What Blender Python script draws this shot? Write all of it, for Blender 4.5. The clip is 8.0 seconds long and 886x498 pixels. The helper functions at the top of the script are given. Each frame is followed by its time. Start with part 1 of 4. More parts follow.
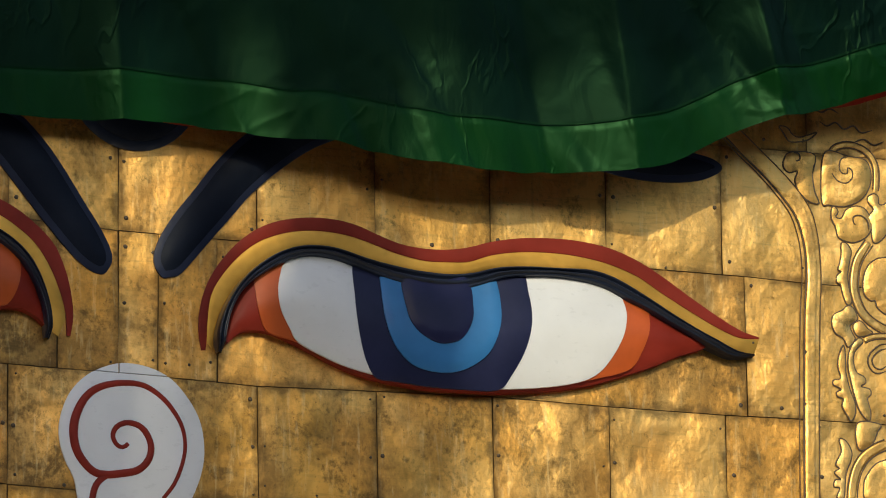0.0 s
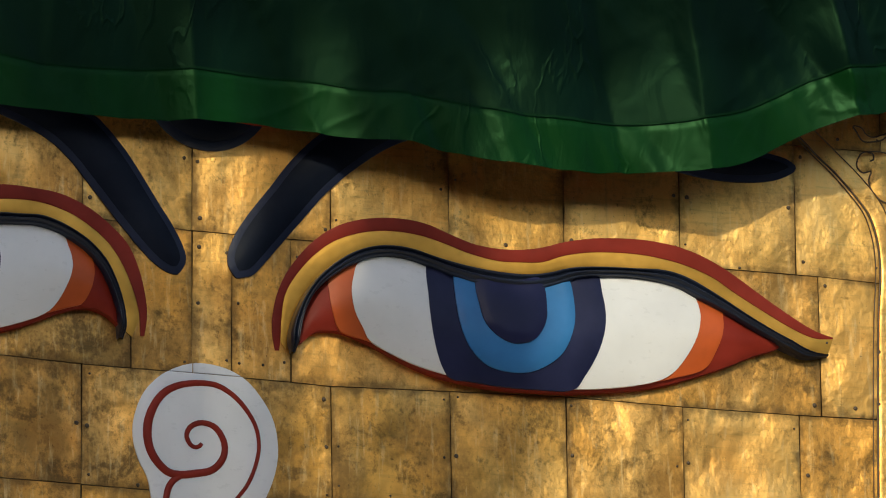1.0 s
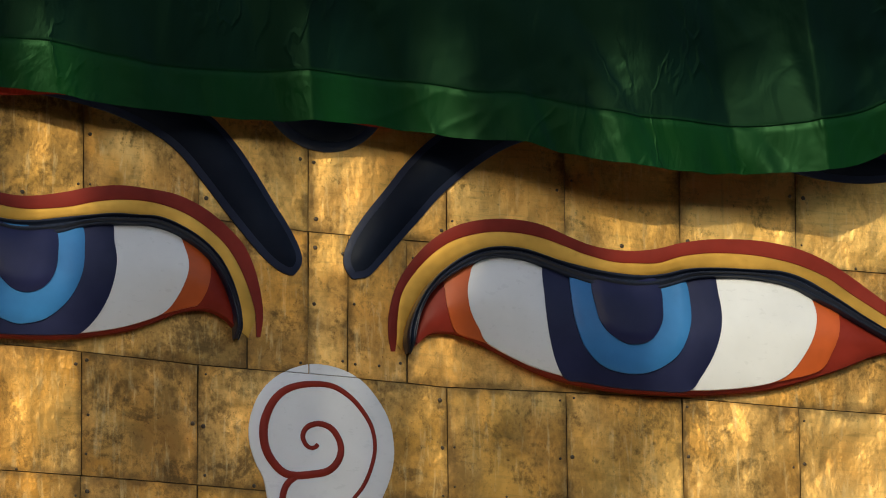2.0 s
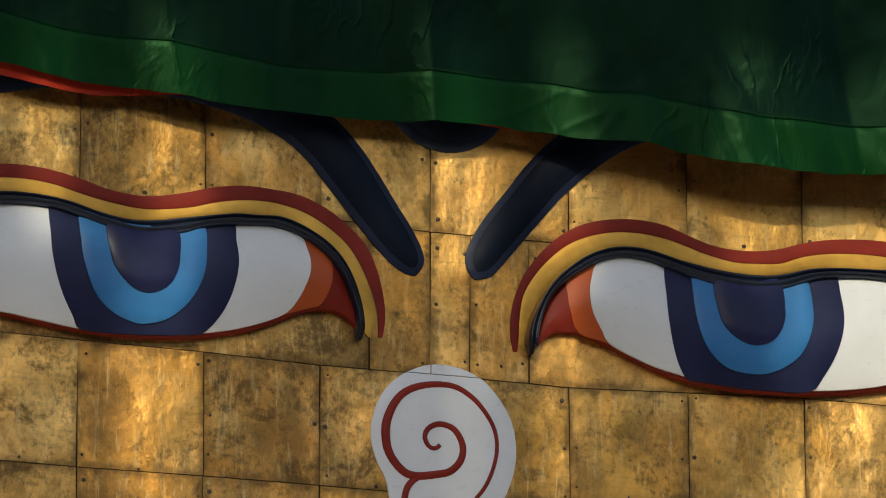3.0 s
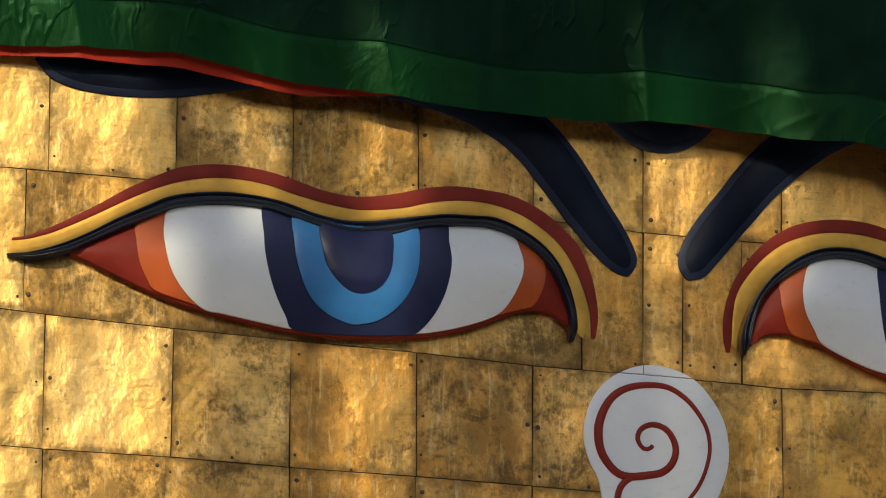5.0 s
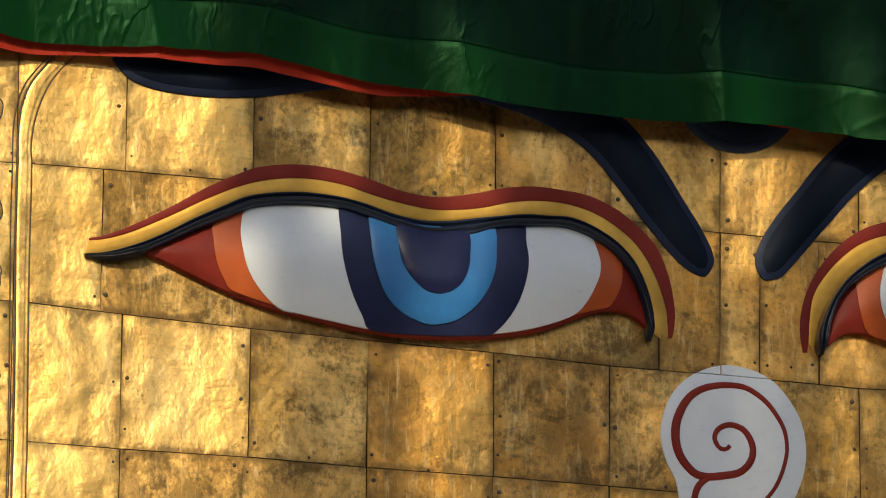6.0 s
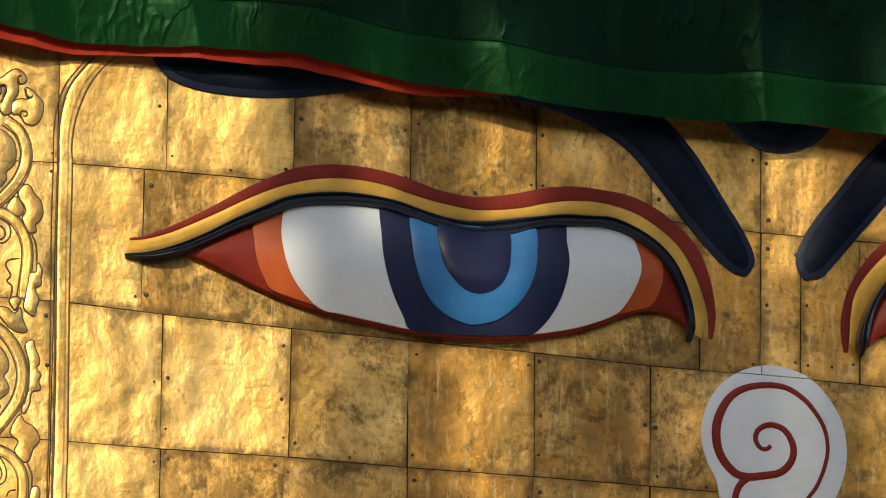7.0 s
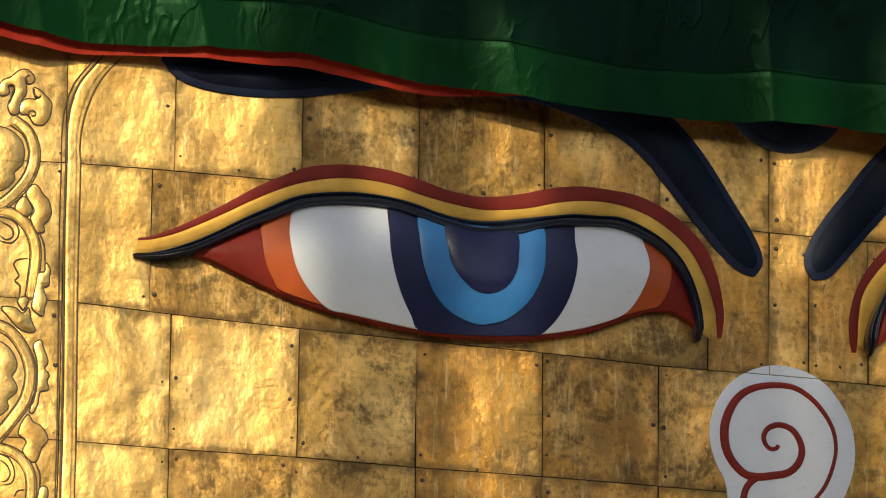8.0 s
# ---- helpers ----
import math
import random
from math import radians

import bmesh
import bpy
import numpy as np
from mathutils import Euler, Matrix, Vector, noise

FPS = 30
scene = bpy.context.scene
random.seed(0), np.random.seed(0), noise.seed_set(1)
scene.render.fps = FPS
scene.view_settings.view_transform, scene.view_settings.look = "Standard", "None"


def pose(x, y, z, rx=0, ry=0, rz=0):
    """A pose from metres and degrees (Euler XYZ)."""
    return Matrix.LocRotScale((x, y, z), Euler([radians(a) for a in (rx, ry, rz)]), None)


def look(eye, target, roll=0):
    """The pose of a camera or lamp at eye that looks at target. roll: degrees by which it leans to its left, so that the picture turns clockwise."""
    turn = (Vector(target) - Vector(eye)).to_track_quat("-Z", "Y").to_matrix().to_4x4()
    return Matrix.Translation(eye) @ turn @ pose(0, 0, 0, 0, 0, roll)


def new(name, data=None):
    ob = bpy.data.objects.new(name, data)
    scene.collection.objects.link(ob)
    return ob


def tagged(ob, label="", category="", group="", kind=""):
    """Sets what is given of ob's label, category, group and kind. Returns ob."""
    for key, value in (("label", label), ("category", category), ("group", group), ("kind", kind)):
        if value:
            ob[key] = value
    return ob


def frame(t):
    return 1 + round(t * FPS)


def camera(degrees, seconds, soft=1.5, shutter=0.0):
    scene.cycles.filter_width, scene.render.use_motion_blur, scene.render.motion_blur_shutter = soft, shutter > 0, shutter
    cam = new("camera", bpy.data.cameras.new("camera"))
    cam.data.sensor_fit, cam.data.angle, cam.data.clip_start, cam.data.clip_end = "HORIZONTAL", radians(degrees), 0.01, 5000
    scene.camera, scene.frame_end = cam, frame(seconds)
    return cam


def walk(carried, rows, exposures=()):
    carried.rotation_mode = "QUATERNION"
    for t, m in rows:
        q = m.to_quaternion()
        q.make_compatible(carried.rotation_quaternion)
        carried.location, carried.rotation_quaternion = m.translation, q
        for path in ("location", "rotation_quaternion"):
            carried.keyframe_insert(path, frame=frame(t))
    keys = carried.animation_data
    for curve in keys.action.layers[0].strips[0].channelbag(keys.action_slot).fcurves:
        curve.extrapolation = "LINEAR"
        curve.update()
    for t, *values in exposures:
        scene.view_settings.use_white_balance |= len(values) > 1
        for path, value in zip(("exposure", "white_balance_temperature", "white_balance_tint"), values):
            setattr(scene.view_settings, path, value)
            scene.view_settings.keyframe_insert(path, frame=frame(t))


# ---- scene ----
# A gilded wall high on a stupa, seen from the terrace below with a long lens that pans along it.
from mathutils.geometry import delaunay_2d_cdt

ZC = 9.58          # height of the face's centre above the ground
REACH = 27.3       # from the lens to the face's centre
cam = camera(6.0, 8.0, 1.05)
ROWS = [
    (0.0, -2.2012, -0.0153),
    (0.5, -2.0195, -0.0153),
    (1.0, -1.7019, -0.0142),
    (1.5, -1.3230, -0.0107),
    (3.0, -0.0881, -0.0050),
    (3.5, 0.3045, -0.0038),
    (4.0, 0.7028, -0.0019),
    (4.5, 1.0436, -0.0011),
    (6.0, 1.8760, 0.0000),
    (6.5, 2.0558, 0.0000),
    (7.0, 2.1515, 0.0000),
    (7.5, 2.1993, 0.0000),
    (8.0, 2.2069, 0.0000),
]
AZ, EL = radians(17.0), radians(17.0)
AHEAD = Vector((math.sin(AZ) * math.cos(EL), math.cos(AZ) * math.cos(EL), math.sin(EL)))
CENTRE = Vector((0, 0, ZC))
STAND = look(CENTRE - REACH * AHEAD, CENTRE)
walk(cam, [(t, STAND @ pose(0, 0, 0, 0, turn, 0) @ pose(0, 0, 0, tilt, 0, 0)) for t, turn, tilt in ROWS])

# ---- light ----
SUN_WAY = Vector((-0.305, -0.838, 0.454)).normalized()     # towards the low sun
world = bpy.data.worlds.new("sky")
scene.world = world
world.use_nodes = True
wn = world.node_tree
sky = wn.nodes.new("ShaderNodeTexSky")
sky.sky_type, sky.sun_disc = "NISHITA", False
sky.sun_elevation = math.asin(SUN_WAY.z)
sky.sun_rotation = math.atan2(SUN_WAY.x, SUN_WAY.y)
sky.dust_density, sky.air_density = 1.2, 1.2
wn.links.new(sky.outputs[0], wn.nodes["Background"].inputs[0])
wn.nodes["Background"].inputs[1].default_value = 0.15
sun = new("sun", bpy.data.lights.new("sun", "SUN"))
sun.data.energy, sun.data.angle, sun.data.color = 2.7, radians(1.0), (1.0, 0.925, 0.69)
sun.matrix_world = look(CENTRE + 30 * SUN_WAY, CENTRE)
scene.view_settings.exposure = 0.17


# ---- materials ----
class Mat:
    """A small builder of node materials."""

    def __init__(self, name, rough=0.5, metal=0.0):
        self.m = bpy.data.materials.new(name)
        self.m.use_nodes = True
        self.t = self.m.node_tree
        self.b = self.t.nodes["Principled BSDF"]
        self.b.inputs["Roughness"].default_value, self.b.inputs["Metallic"].default_value = rough, metal
        self.co = self.n("ShaderNodeTexCoord").outputs["Object"]

    def n(self, kind, **sets):
        node = self.t.nodes.new(kind)
        for key, value in sets.items():
            node.inputs[key.replace("_", " ")].default_value = value
        return node

    def link(self, a, b):
        self.t.links.new(a, b)

    def noise(self, scale, detail=4.0, rough=0.55, stretch=(1, 1, 1), shift=None, distort=0.0):
        mp = self.n("ShaderNodeMapping", Scale=stretch)
        self.link(self.co, mp.inputs["Vector"])
        if shift:
            self.link(shift, mp.inputs["Location"])
        t = self.n("ShaderNodeTexNoise", Scale=scale, Detail=detail, Roughness=rough, Distortion=distort)
        self.link(mp.outputs[0], t.inputs["Vector"])
        return t.outputs["Fac"]

    def ramp(self, fac, stops):
        r = self.n("ShaderNodeValToRGB")
        while len(r.color_ramp.elements) < len(stops):
            r.color_ramp.elements.new(0.5)
        for e, (at, c) in zip(r.color_ramp.elements, stops):
            e.position, e.color = at, (*c, 1) if len(c) == 3 else c
        self.link(fac, r.inputs[0])
        return r.outputs[0]

    def mix(self, fac, a, b, blend="MIX"):
        x = self.t.nodes.new("ShaderNodeMix")
        x.data_type, x.blend_type = "RGBA", blend
        for value, socket in ((fac, x.inputs[0]), (a, x.inputs[6]), (b, x.inputs[7])):
            if isinstance(value, (int, float)):
                socket.default_value = value
            elif isinstance(value, tuple):
                socket.default_value = (*value, 1)
            else:
                self.link(value, socket)
        return x.outputs[2]

    def math(self, op, a, b=0.0, c=0.0):
        x = self.t.nodes.new("ShaderNodeMath")
        x.operation = op
        for value, socket in zip((a, b, c), x.inputs):
            if isinstance(value, (int, float)):
                socket.default_value = value
            else:
                self.link(value, socket)
        return x.outputs[0]

    def bump(self, *layers):
        last = None
        for height, strength, dist in layers:
            b = self.n("ShaderNodeBump", Strength=strength, Distance=dist)
            self.link(height, b.inputs["Height"])
            if last:
                self.link(last, b.inputs["Normal"])
            last = b.outputs[0]
        self.link(last, self.b.inputs["Normal"])

    def base(self, c):
        if isinstance(c, tuple):
            self.b.inputs["Base Color"].default_value = (*c, 1)
        else:
            self.link(c, self.b.inputs["Base Color"])


def gilt(name, tarnish_and_shade=1.0):
    """Gilded copper: dented and crumpled, smudged and brushed, each sheet a little different."""
    g = Mat(name, 0.42, 1.0)
    info = g.n("ShaderNodeObjectInfo")
    rnd = info.outputs["Random"]
    comb = g.n("ShaderNodeCombineXYZ")
    for i, k in enumerate((37.0, 11.0, 23.0)):
        g.link(g.math("MULTIPLY", rnd, k), comb.inputs[i])
    off = comb.outputs[0]
    sepc = g.n("ShaderNodeSeparateColor")
    g.link(info.outputs["Color"], sepc.inputs[0])
    wear_and_shade = sepc.outputs[0]
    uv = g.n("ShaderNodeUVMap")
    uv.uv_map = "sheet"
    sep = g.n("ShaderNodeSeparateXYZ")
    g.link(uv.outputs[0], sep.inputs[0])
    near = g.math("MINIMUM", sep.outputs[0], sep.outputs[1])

    def layer(tone, fac, lo, hi, strength, shade):
        k = (strength, strength, strength)
        return g.mix(g.ramp(fac, [(lo, (0, 0, 0)), (hi, k)]), tone, shade)

    fine = g.noise(60, 8, 0.72, (1, 1, 0.8), off)
    grit = g.math("SUBTRACT", fine, 0.5)
    tone = g.ramp(rnd, [(0.0, (0.66, 0.31, 0.058)), (0.35, (0.78, 0.405, 0.086)), (0.7, (0.82, 0.455, 0.11)), (1.0, (0.70, 0.355, 0.066))])
    # less tarnished sheets are paler, which also brightens the sunlit ones
    tone = layer(tone, g.math("SUBTRACT", 1.0, wear_and_shade), 0.60, 0.90, 0.5, (0.90, 0.56, 0.17))
    # broad clouds of paler and of redder gold
    tone = layer(tone, g.noise(2.4, 4, 0.55, (1, 1, 0.8), off, 0.4), 0.44, 0.70, 0.80, (0.90, 0.57, 0.19))
    tone = layer(tone, g.noise(3.1, 5, 0.6, (1, 1, 1.3), off, 0.6), 0.52, 0.72, 0.55, (0.60, 0.27, 0.055))
    # olive-brown tarnish in soft patches
    dull = g.math("ADD", g.math("MULTIPLY_ADD", wear_and_shade, 0.26, g.noise(4.2, 7, 0.62, (1, 1, 0.8), off, 0.5)), g.math("MULTIPLY", grit, 0.32))
    tone = layer(tone, dull, 0.55, 0.78, 0.78, (0.24, 0.138, 0.044))
    # sooty smudges with gritty edges
    soot = g.math("ADD", g.math("MULTIPLY_ADD", wear_and_shade, 0.21, g.noise(6.5, 9, 0.66, (1, 1, 1.2), off, 0.9)), g.math("MULTIPLY", grit, 0.60))
    tone = layer(tone, soot, 0.64, 0.82, 0.75, (0.085, 0.052, 0.022))
    # brushing to and fro, and thin runs of rain
    tone = layer(tone, g.noise(75, 5, 0.6, (0.10, 1, 1.0), off, 0.4), 0.54, 0.72, 0.34, (0.30, 0.18, 0.05))
    tone = layer(tone, g.noise(55, 5, 0.6, (1.0, 1, 0.14), off, 0.5), 0.55, 0.74, 0.36, (0.95, 0.72, 0.34))
    tone = layer(tone, g.noise(48, 3, 0.6, (1.0, 1, 0.05), off), 0.58, 0.8, 0.30, (0.33, 0.19, 0.06))
    # specks and rubbed grain
    tone = layer(tone, fine, 0.55, 0.74, 0.35, (0.40, 0.21, 0.05))
    tone = layer(tone, g.math("MULTIPLY_ADD", wear_and_shade, 0.05, g.noise(105, 4, 0.6, (1, 1, 0.8), off)), 0.68, 0.74, 0.6, (0.10, 0.055, 0.02))
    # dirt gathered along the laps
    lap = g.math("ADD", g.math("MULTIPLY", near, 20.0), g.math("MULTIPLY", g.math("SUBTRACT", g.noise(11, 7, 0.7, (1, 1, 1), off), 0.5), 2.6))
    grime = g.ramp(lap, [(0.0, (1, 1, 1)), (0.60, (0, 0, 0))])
    tone = g.mix(g.math("MULTIPLY", grime, 0.70 * tarnish_and_shade), tone, (0.12, 0.068, 0.026))
    g.base(tone)
    stain = g.ramp(dull, [(0.50, (0, 0, 0)), (0.80, (1, 1, 1))])
    polish = g.noise(4.0, 4, 0.6, (1, 1, 0.8), off)
    g.link(g.math("ADD", g.math("MULTIPLY", stain, 0.12), g.math("MULTIPLY_ADD", polish, 0.34, g.math("MULTIPLY_ADD", fine, 0.14, 0.19))), g.b.inputs["Roughness"])
    pillow = g.noise(3.4, 2, 0.45, (1, 1, 0.9), off)
    crumple = g.noise(8.0, 5, 0.5, (1, 1, 0.85), off, 0.15)
    ham = g.noise(26, 3, 0.5, (1, 1, 1), off)
    vor = g.n("ShaderNodeTexVoronoi", Scale=6.5)
    g.link(g.co, vor.inputs["Vector"])
    dint = g.ramp(vor.outputs["Distance"], [(0.0, (0, 0, 0)), (0.20, (1, 1, 1))])
    scratch = g.noise(90, 3, 0.6, (0.2, 1, 1), off)
    g.bump((pillow, 0.9, 0.030), (crumple, 0.68, 0.015), (dint, 0.30, 0.006), (ham, 0.40, 0.005), (fine, 0.22, 0.003), (scratch, 0.18, 0.002))
    return g.m


def paint(name, colour, rough=0.35, worn=0.12, gloss=0.5):
    """Brushed enamel paint with faint fading and grime."""
    g = Mat(name, rough)
    g.b.inputs["Specular IOR Level"].default_value = gloss
    n1, n2 = g.noise(4, 4), g.noise(40, 5, 0.65, (0.5, 1, 1))
    dark = tuple(c * (1 - 2.2 * worn) for c in colour)
    pale = tuple(min(0.9, c * (1 + worn) + 0.04 * worn) for c in colour)
    c = g.mix(g.ramp(n1, [(0.35, (0, 0, 0)), (0.7, (1, 1, 1))]), dark, pale)
    c = g.mix(g.ramp(n2, [(0.6, (0, 0, 0)), (0.85, (0.4, 0.4, 0.4))]), c, tuple(0.6 * x for x in colour))
    g.base(c)
    g.link(g.math("MULTIPLY_ADD", n2, 0.2, rough - 0.1), g.b.inputs["Roughness"])
    g.bump((g.noise(5, 3), 0.4, 0.012), (n2, 0.15, 0.002))
    return g.m


def fabric(name, colour, pale, rough=0.5):
    """Satin cloth with fine creases."""
    g = Mat(name, rough)
    n1 = g.noise(2.5, 4, 0.6, (1.6, 1, 0.5))
    n2 = g.noise(5, 3, 0.5, (1.3, 1, 0.8), None, 0.8)
    g.base(g.mix(g.ramp(n1, [(0.35, (0, 0, 0)), (0.7, (1, 1, 1))]), colour, pale))
    g.b.inputs["Specular IOR Level"].default_value = 0.20
    g.b.inputs["Specular Tint"].default_value = (0.28, 0.8, 0.34, 1) if pale[1] > pale[0] else (1, 0.5, 0.4, 1)
    ridge_n = g.noise(3.4, 3, 0.55, (1.5, 1, 0.7), None, 0.4)
    line = g.ramp(g.math("ABSOLUTE", g.math("SUBTRACT", ridge_n, 0.5)), [(0.0, (1, 1, 1)), (0.035, (0, 0, 0))])
    patch = g.ramp(g.noise(1.3, 2), [(0.45, (0, 0, 0)), (0.62, (1, 1, 1))])
    small = g.noise(13, 3, 0.55, (1.5, 1, 0.55), None, 0.7)
    weave = g.noise(420, 1, 0.5, (1, 1, 1))
    g.bump((n2, 0.25, 0.03), (g.math("MULTIPLY", line, patch), 0.45, 0.008), (g.math("MULTIPLY", small, patch), 0.4, 0.010), (weave, 0.1, 0.001))
    return g.m


GILT, GILT_TRIM = gilt("gilt_sheet"), gilt("gilt_trim", 0.5)
# painted shade of the ornament's grooves, also the dark of the joints
GROOVE_SHADE = paint("tarnish_and_shade", (0.075, 0.042, 0.016), 0.6)
NAIL = paint("nail_brown", (0.06, 0.038, 0.018), 0.6)
WHITE = paint("white_enamel", (0.65, 0.65, 0.645), 0.30, 0.035, 0.5)
RED = paint("red_enamel", (0.21, 0.019, 0.009), 0.5, 0.12, 0.14)
ORANGE = paint("orange_enamel", (0.46, 0.082, 0.012), 0.45, 0.12, 0.3)
NAVY = paint("navy_enamel", (0.012, 0.015, 0.050), 0.42, 0.12, 0.18)
PUPIL = paint("navy_gloss", (0.011, 0.013, 0.050), 0.36, 0.12, 0.2)
PAD = paint("brow_black", (0.004, 0.007, 0.016), 0.52, 0.12, 0.08)
BLUE = paint("blue_enamel", (0.027, 0.150, 0.36), 0.38, 0.1, 0.32)
LID = paint("blue_black_enamel", (0.0075, 0.0125, 0.029), 0.33, 0.12, 0.35)
BROW_RIM = paint("brow_rim", (0.011, 0.016, 0.038), 0.5, 0.12, 0.15)
YELLOW = paint("yellow_gilding", (0.64, 0.345, 0.06), 0.46, 0.18, 0.4)
YELLOW.node_tree.nodes["Principled BSDF"].inputs["Metallic"].default_value = 0.96
GREEN = fabric("green_cloth", (0.0004, 0.0035, 0.0026), (0.0010, 0.0078, 0.0057), 0.46)
HEM = fabric("green_satin", (0.0010, 0.0135, 0.0026), (0.0023, 0.027, 0.0050), 0.40)
SEAM_GREEN = fabric("seam_green", (0.0008, 0.007, 0.003), (0.0012, 0.012, 0.005), 0.6)
LINING = fabric("red_cloth", (0.26, 0.016, 0.007), (0.36, 0.03, 0.012), 0.6)
DARK = paint("dark_copper", (0.035, 0.022, 0.012), 0.6)
LIME = paint("limewash", (0.58, 0.54, 0.46), 0.9, 0.2)
STONE = paint("paving_stone", (0.24, 0.22, 0.19), 0.9, 0.2)


# ---- building helpers ----
def part(name, bm, material, parent=None, label=""):
    me = bpy.data.meshes.new(name)
    bm.to_mesh(me)
    bm.free()
    me.materials.append(material)
    if material == GILT_TRIM:
        layer = me.uv_layers.new(name="sheet")
        layer.data.foreach_set("uv", [0.1] * (2 * len(layer.data)))
    ob = new(name, me)
    if material == GILT_TRIM:
        ob.color = (0.12, 0, 0, 1)
    if parent:
        ob.parent = parent
    return tagged(ob, label) if label else ob


def thing(name, label, category, group="", kind=""):
    return tagged(new(name), label, category, group, kind)


def spline(pts, step=0.012, closed=False):
    """Points at even steps along a smooth curve through pts."""
    p = np.array(pts, float)
    n = len(p)
    out = []
    for i in range(n if closed else n - 1):
        if closed:
            a, b, c, d = p[i - 1], p[i], p[(i + 1) % n], p[(i + 2) % n]
        else:
            b, c = p[i], p[i + 1]
            a = p[i - 1] if i else 2 * b - c
            d = p[i + 2] if i + 2 < n else 2 * c - b
        k = max(2, int(np.linalg.norm(c - b) / step * 2))
        for t in np.linspace(0, 1, k, endpoint=False):
            out.append(0.5 * (2 * b + (c - a) * t + (2 * a - 5 * b + 4 * c - d) * t * t + (3 * b - a - 3 * c + d) * t ** 3))
    out.append(p[0] if closed else p[-1])
    return even(np.array(out), step=step)[: -1 if closed else None]


def even(line, step=None, count=None):
    """The same polyline with points at even spacing."""
    run = np.concatenate([[0], np.cumsum(np.linalg.norm(np.diff(line, axis=0), axis=1))])
    count = count or max(3, int(round(run[-1] / step)) + 1)
    at = np.linspace(0, run[-1], count)
    return np.stack([np.interp(at, run, line[:, k]) for k in range(line.shape[1])], 1)


def on_wall(x, z, out):
    """A point of the face: along it, up from its centre, and out from it."""
    return (x, -out, ZC + z)


def distance_to(line, q):
    """For each point of q its distance to the closed polyline."""
    a, b = line, np.roll(line, -1, 0)
    best = np.full(len(q), 9.0)
    for s, e in zip(a, b):
        d = e - s
        t = np.clip(((q - s) @ d) / max(d @ d, 1e-12), 0, 1)
        best = np.minimum(best, np.linalg.norm(q - s - t[:, None] * d, axis=1))
    return best


def within(ring, x, z):
    """Which points lie inside the closed outline."""
    inside = np.zeros(len(x), bool)
    for (x1, z1), (x2, z2) in zip(ring, np.roll(ring, -1, 0)):
        inside ^= ((z1 > z) != (z2 > z)) & (x < (x2 - x1) * (z - z1) / (z2 - z1 + 1e-12) + x1)
    return inside


def plate(outline, out, thick, edge=0.012, bulge=None, step=0.022, deep=None, dome=0.0, skirt=None):
    """A raised panel with a rounded rim. out: how far its back stands off the wall; bulge(x, z) adds to it."""
    ring = np.array(outline)
    n = len(ring)
    lo, hi = ring.min(0), ring.max(0)
    gx, gz = np.meshgrid(np.arange(lo[0], hi[0], step), np.arange(lo[1], hi[1], step))
    grid = np.stack([gx.ravel(), gz.ravel()], 1)
    grid = grid[within(ring, grid[:, 0], grid[:, 1])]
    grid = grid[distance_to(ring, grid) > 0.35 * step] if len(grid) else grid
    pts = [Vector(q) for q in ring] + [Vector(q) for q in grid]
    verts, _, faces, _, _, _ = delaunay_2d_cdt(pts, [(i, (i + 1) % n) for i in range(n)], [list(range(n))], 1, 1e-6)
    q = np.array([v[:] for v in verts])
    far = distance_to(ring, q)
    t = np.clip(far / max(edge, 1e-5), 0, 1)
    h = out + thick * np.sqrt(1 - (1 - t) ** 2 * 0.75) + dome * (1 - np.exp(-far / 0.06))
    if bulge:
        h = h + bulge(q[:, 0], q[:, 1])
    bm = bmesh.new()
    vs = [bm.verts.new(on_wall(x, z, o)) for (x, z), o in zip(q, h)]
    for f in faces:
        try:
            bm.faces.new([vs[i] for i in f]).smooth = True
        except ValueError:
            pass
    bmesh.ops.recalc_face_normals(bm, faces=bm.faces)
    if sum(f.normal.y for f in bm.faces) > 0:
        bmesh.ops.reverse_faces(bm, faces=bm.faces[:])
    rim = [(e.link_faces[0].loops[0].face, e) for e in bm.edges if len(e.link_faces) == 1]
    back = {}
    for _, e in rim:
        for v in e.verts:
            if v not in back:
                y = v.co.y + skirt if skirt else max(v.co.y + 0.001, -(deep or 0.0))
                back[v] = (bm.verts.new(v.co), bm.verts.new((v.co.x, y, v.co.z)))
    for f, e in rim:
        loop = [l for l in e.link_loops if l.face == f][0]
        a, b = loop.vert, loop.link_loop_next.vert
        bm.faces.new([back[b][0], back[a][0], back[a][1], back[b][1]])
    return bm


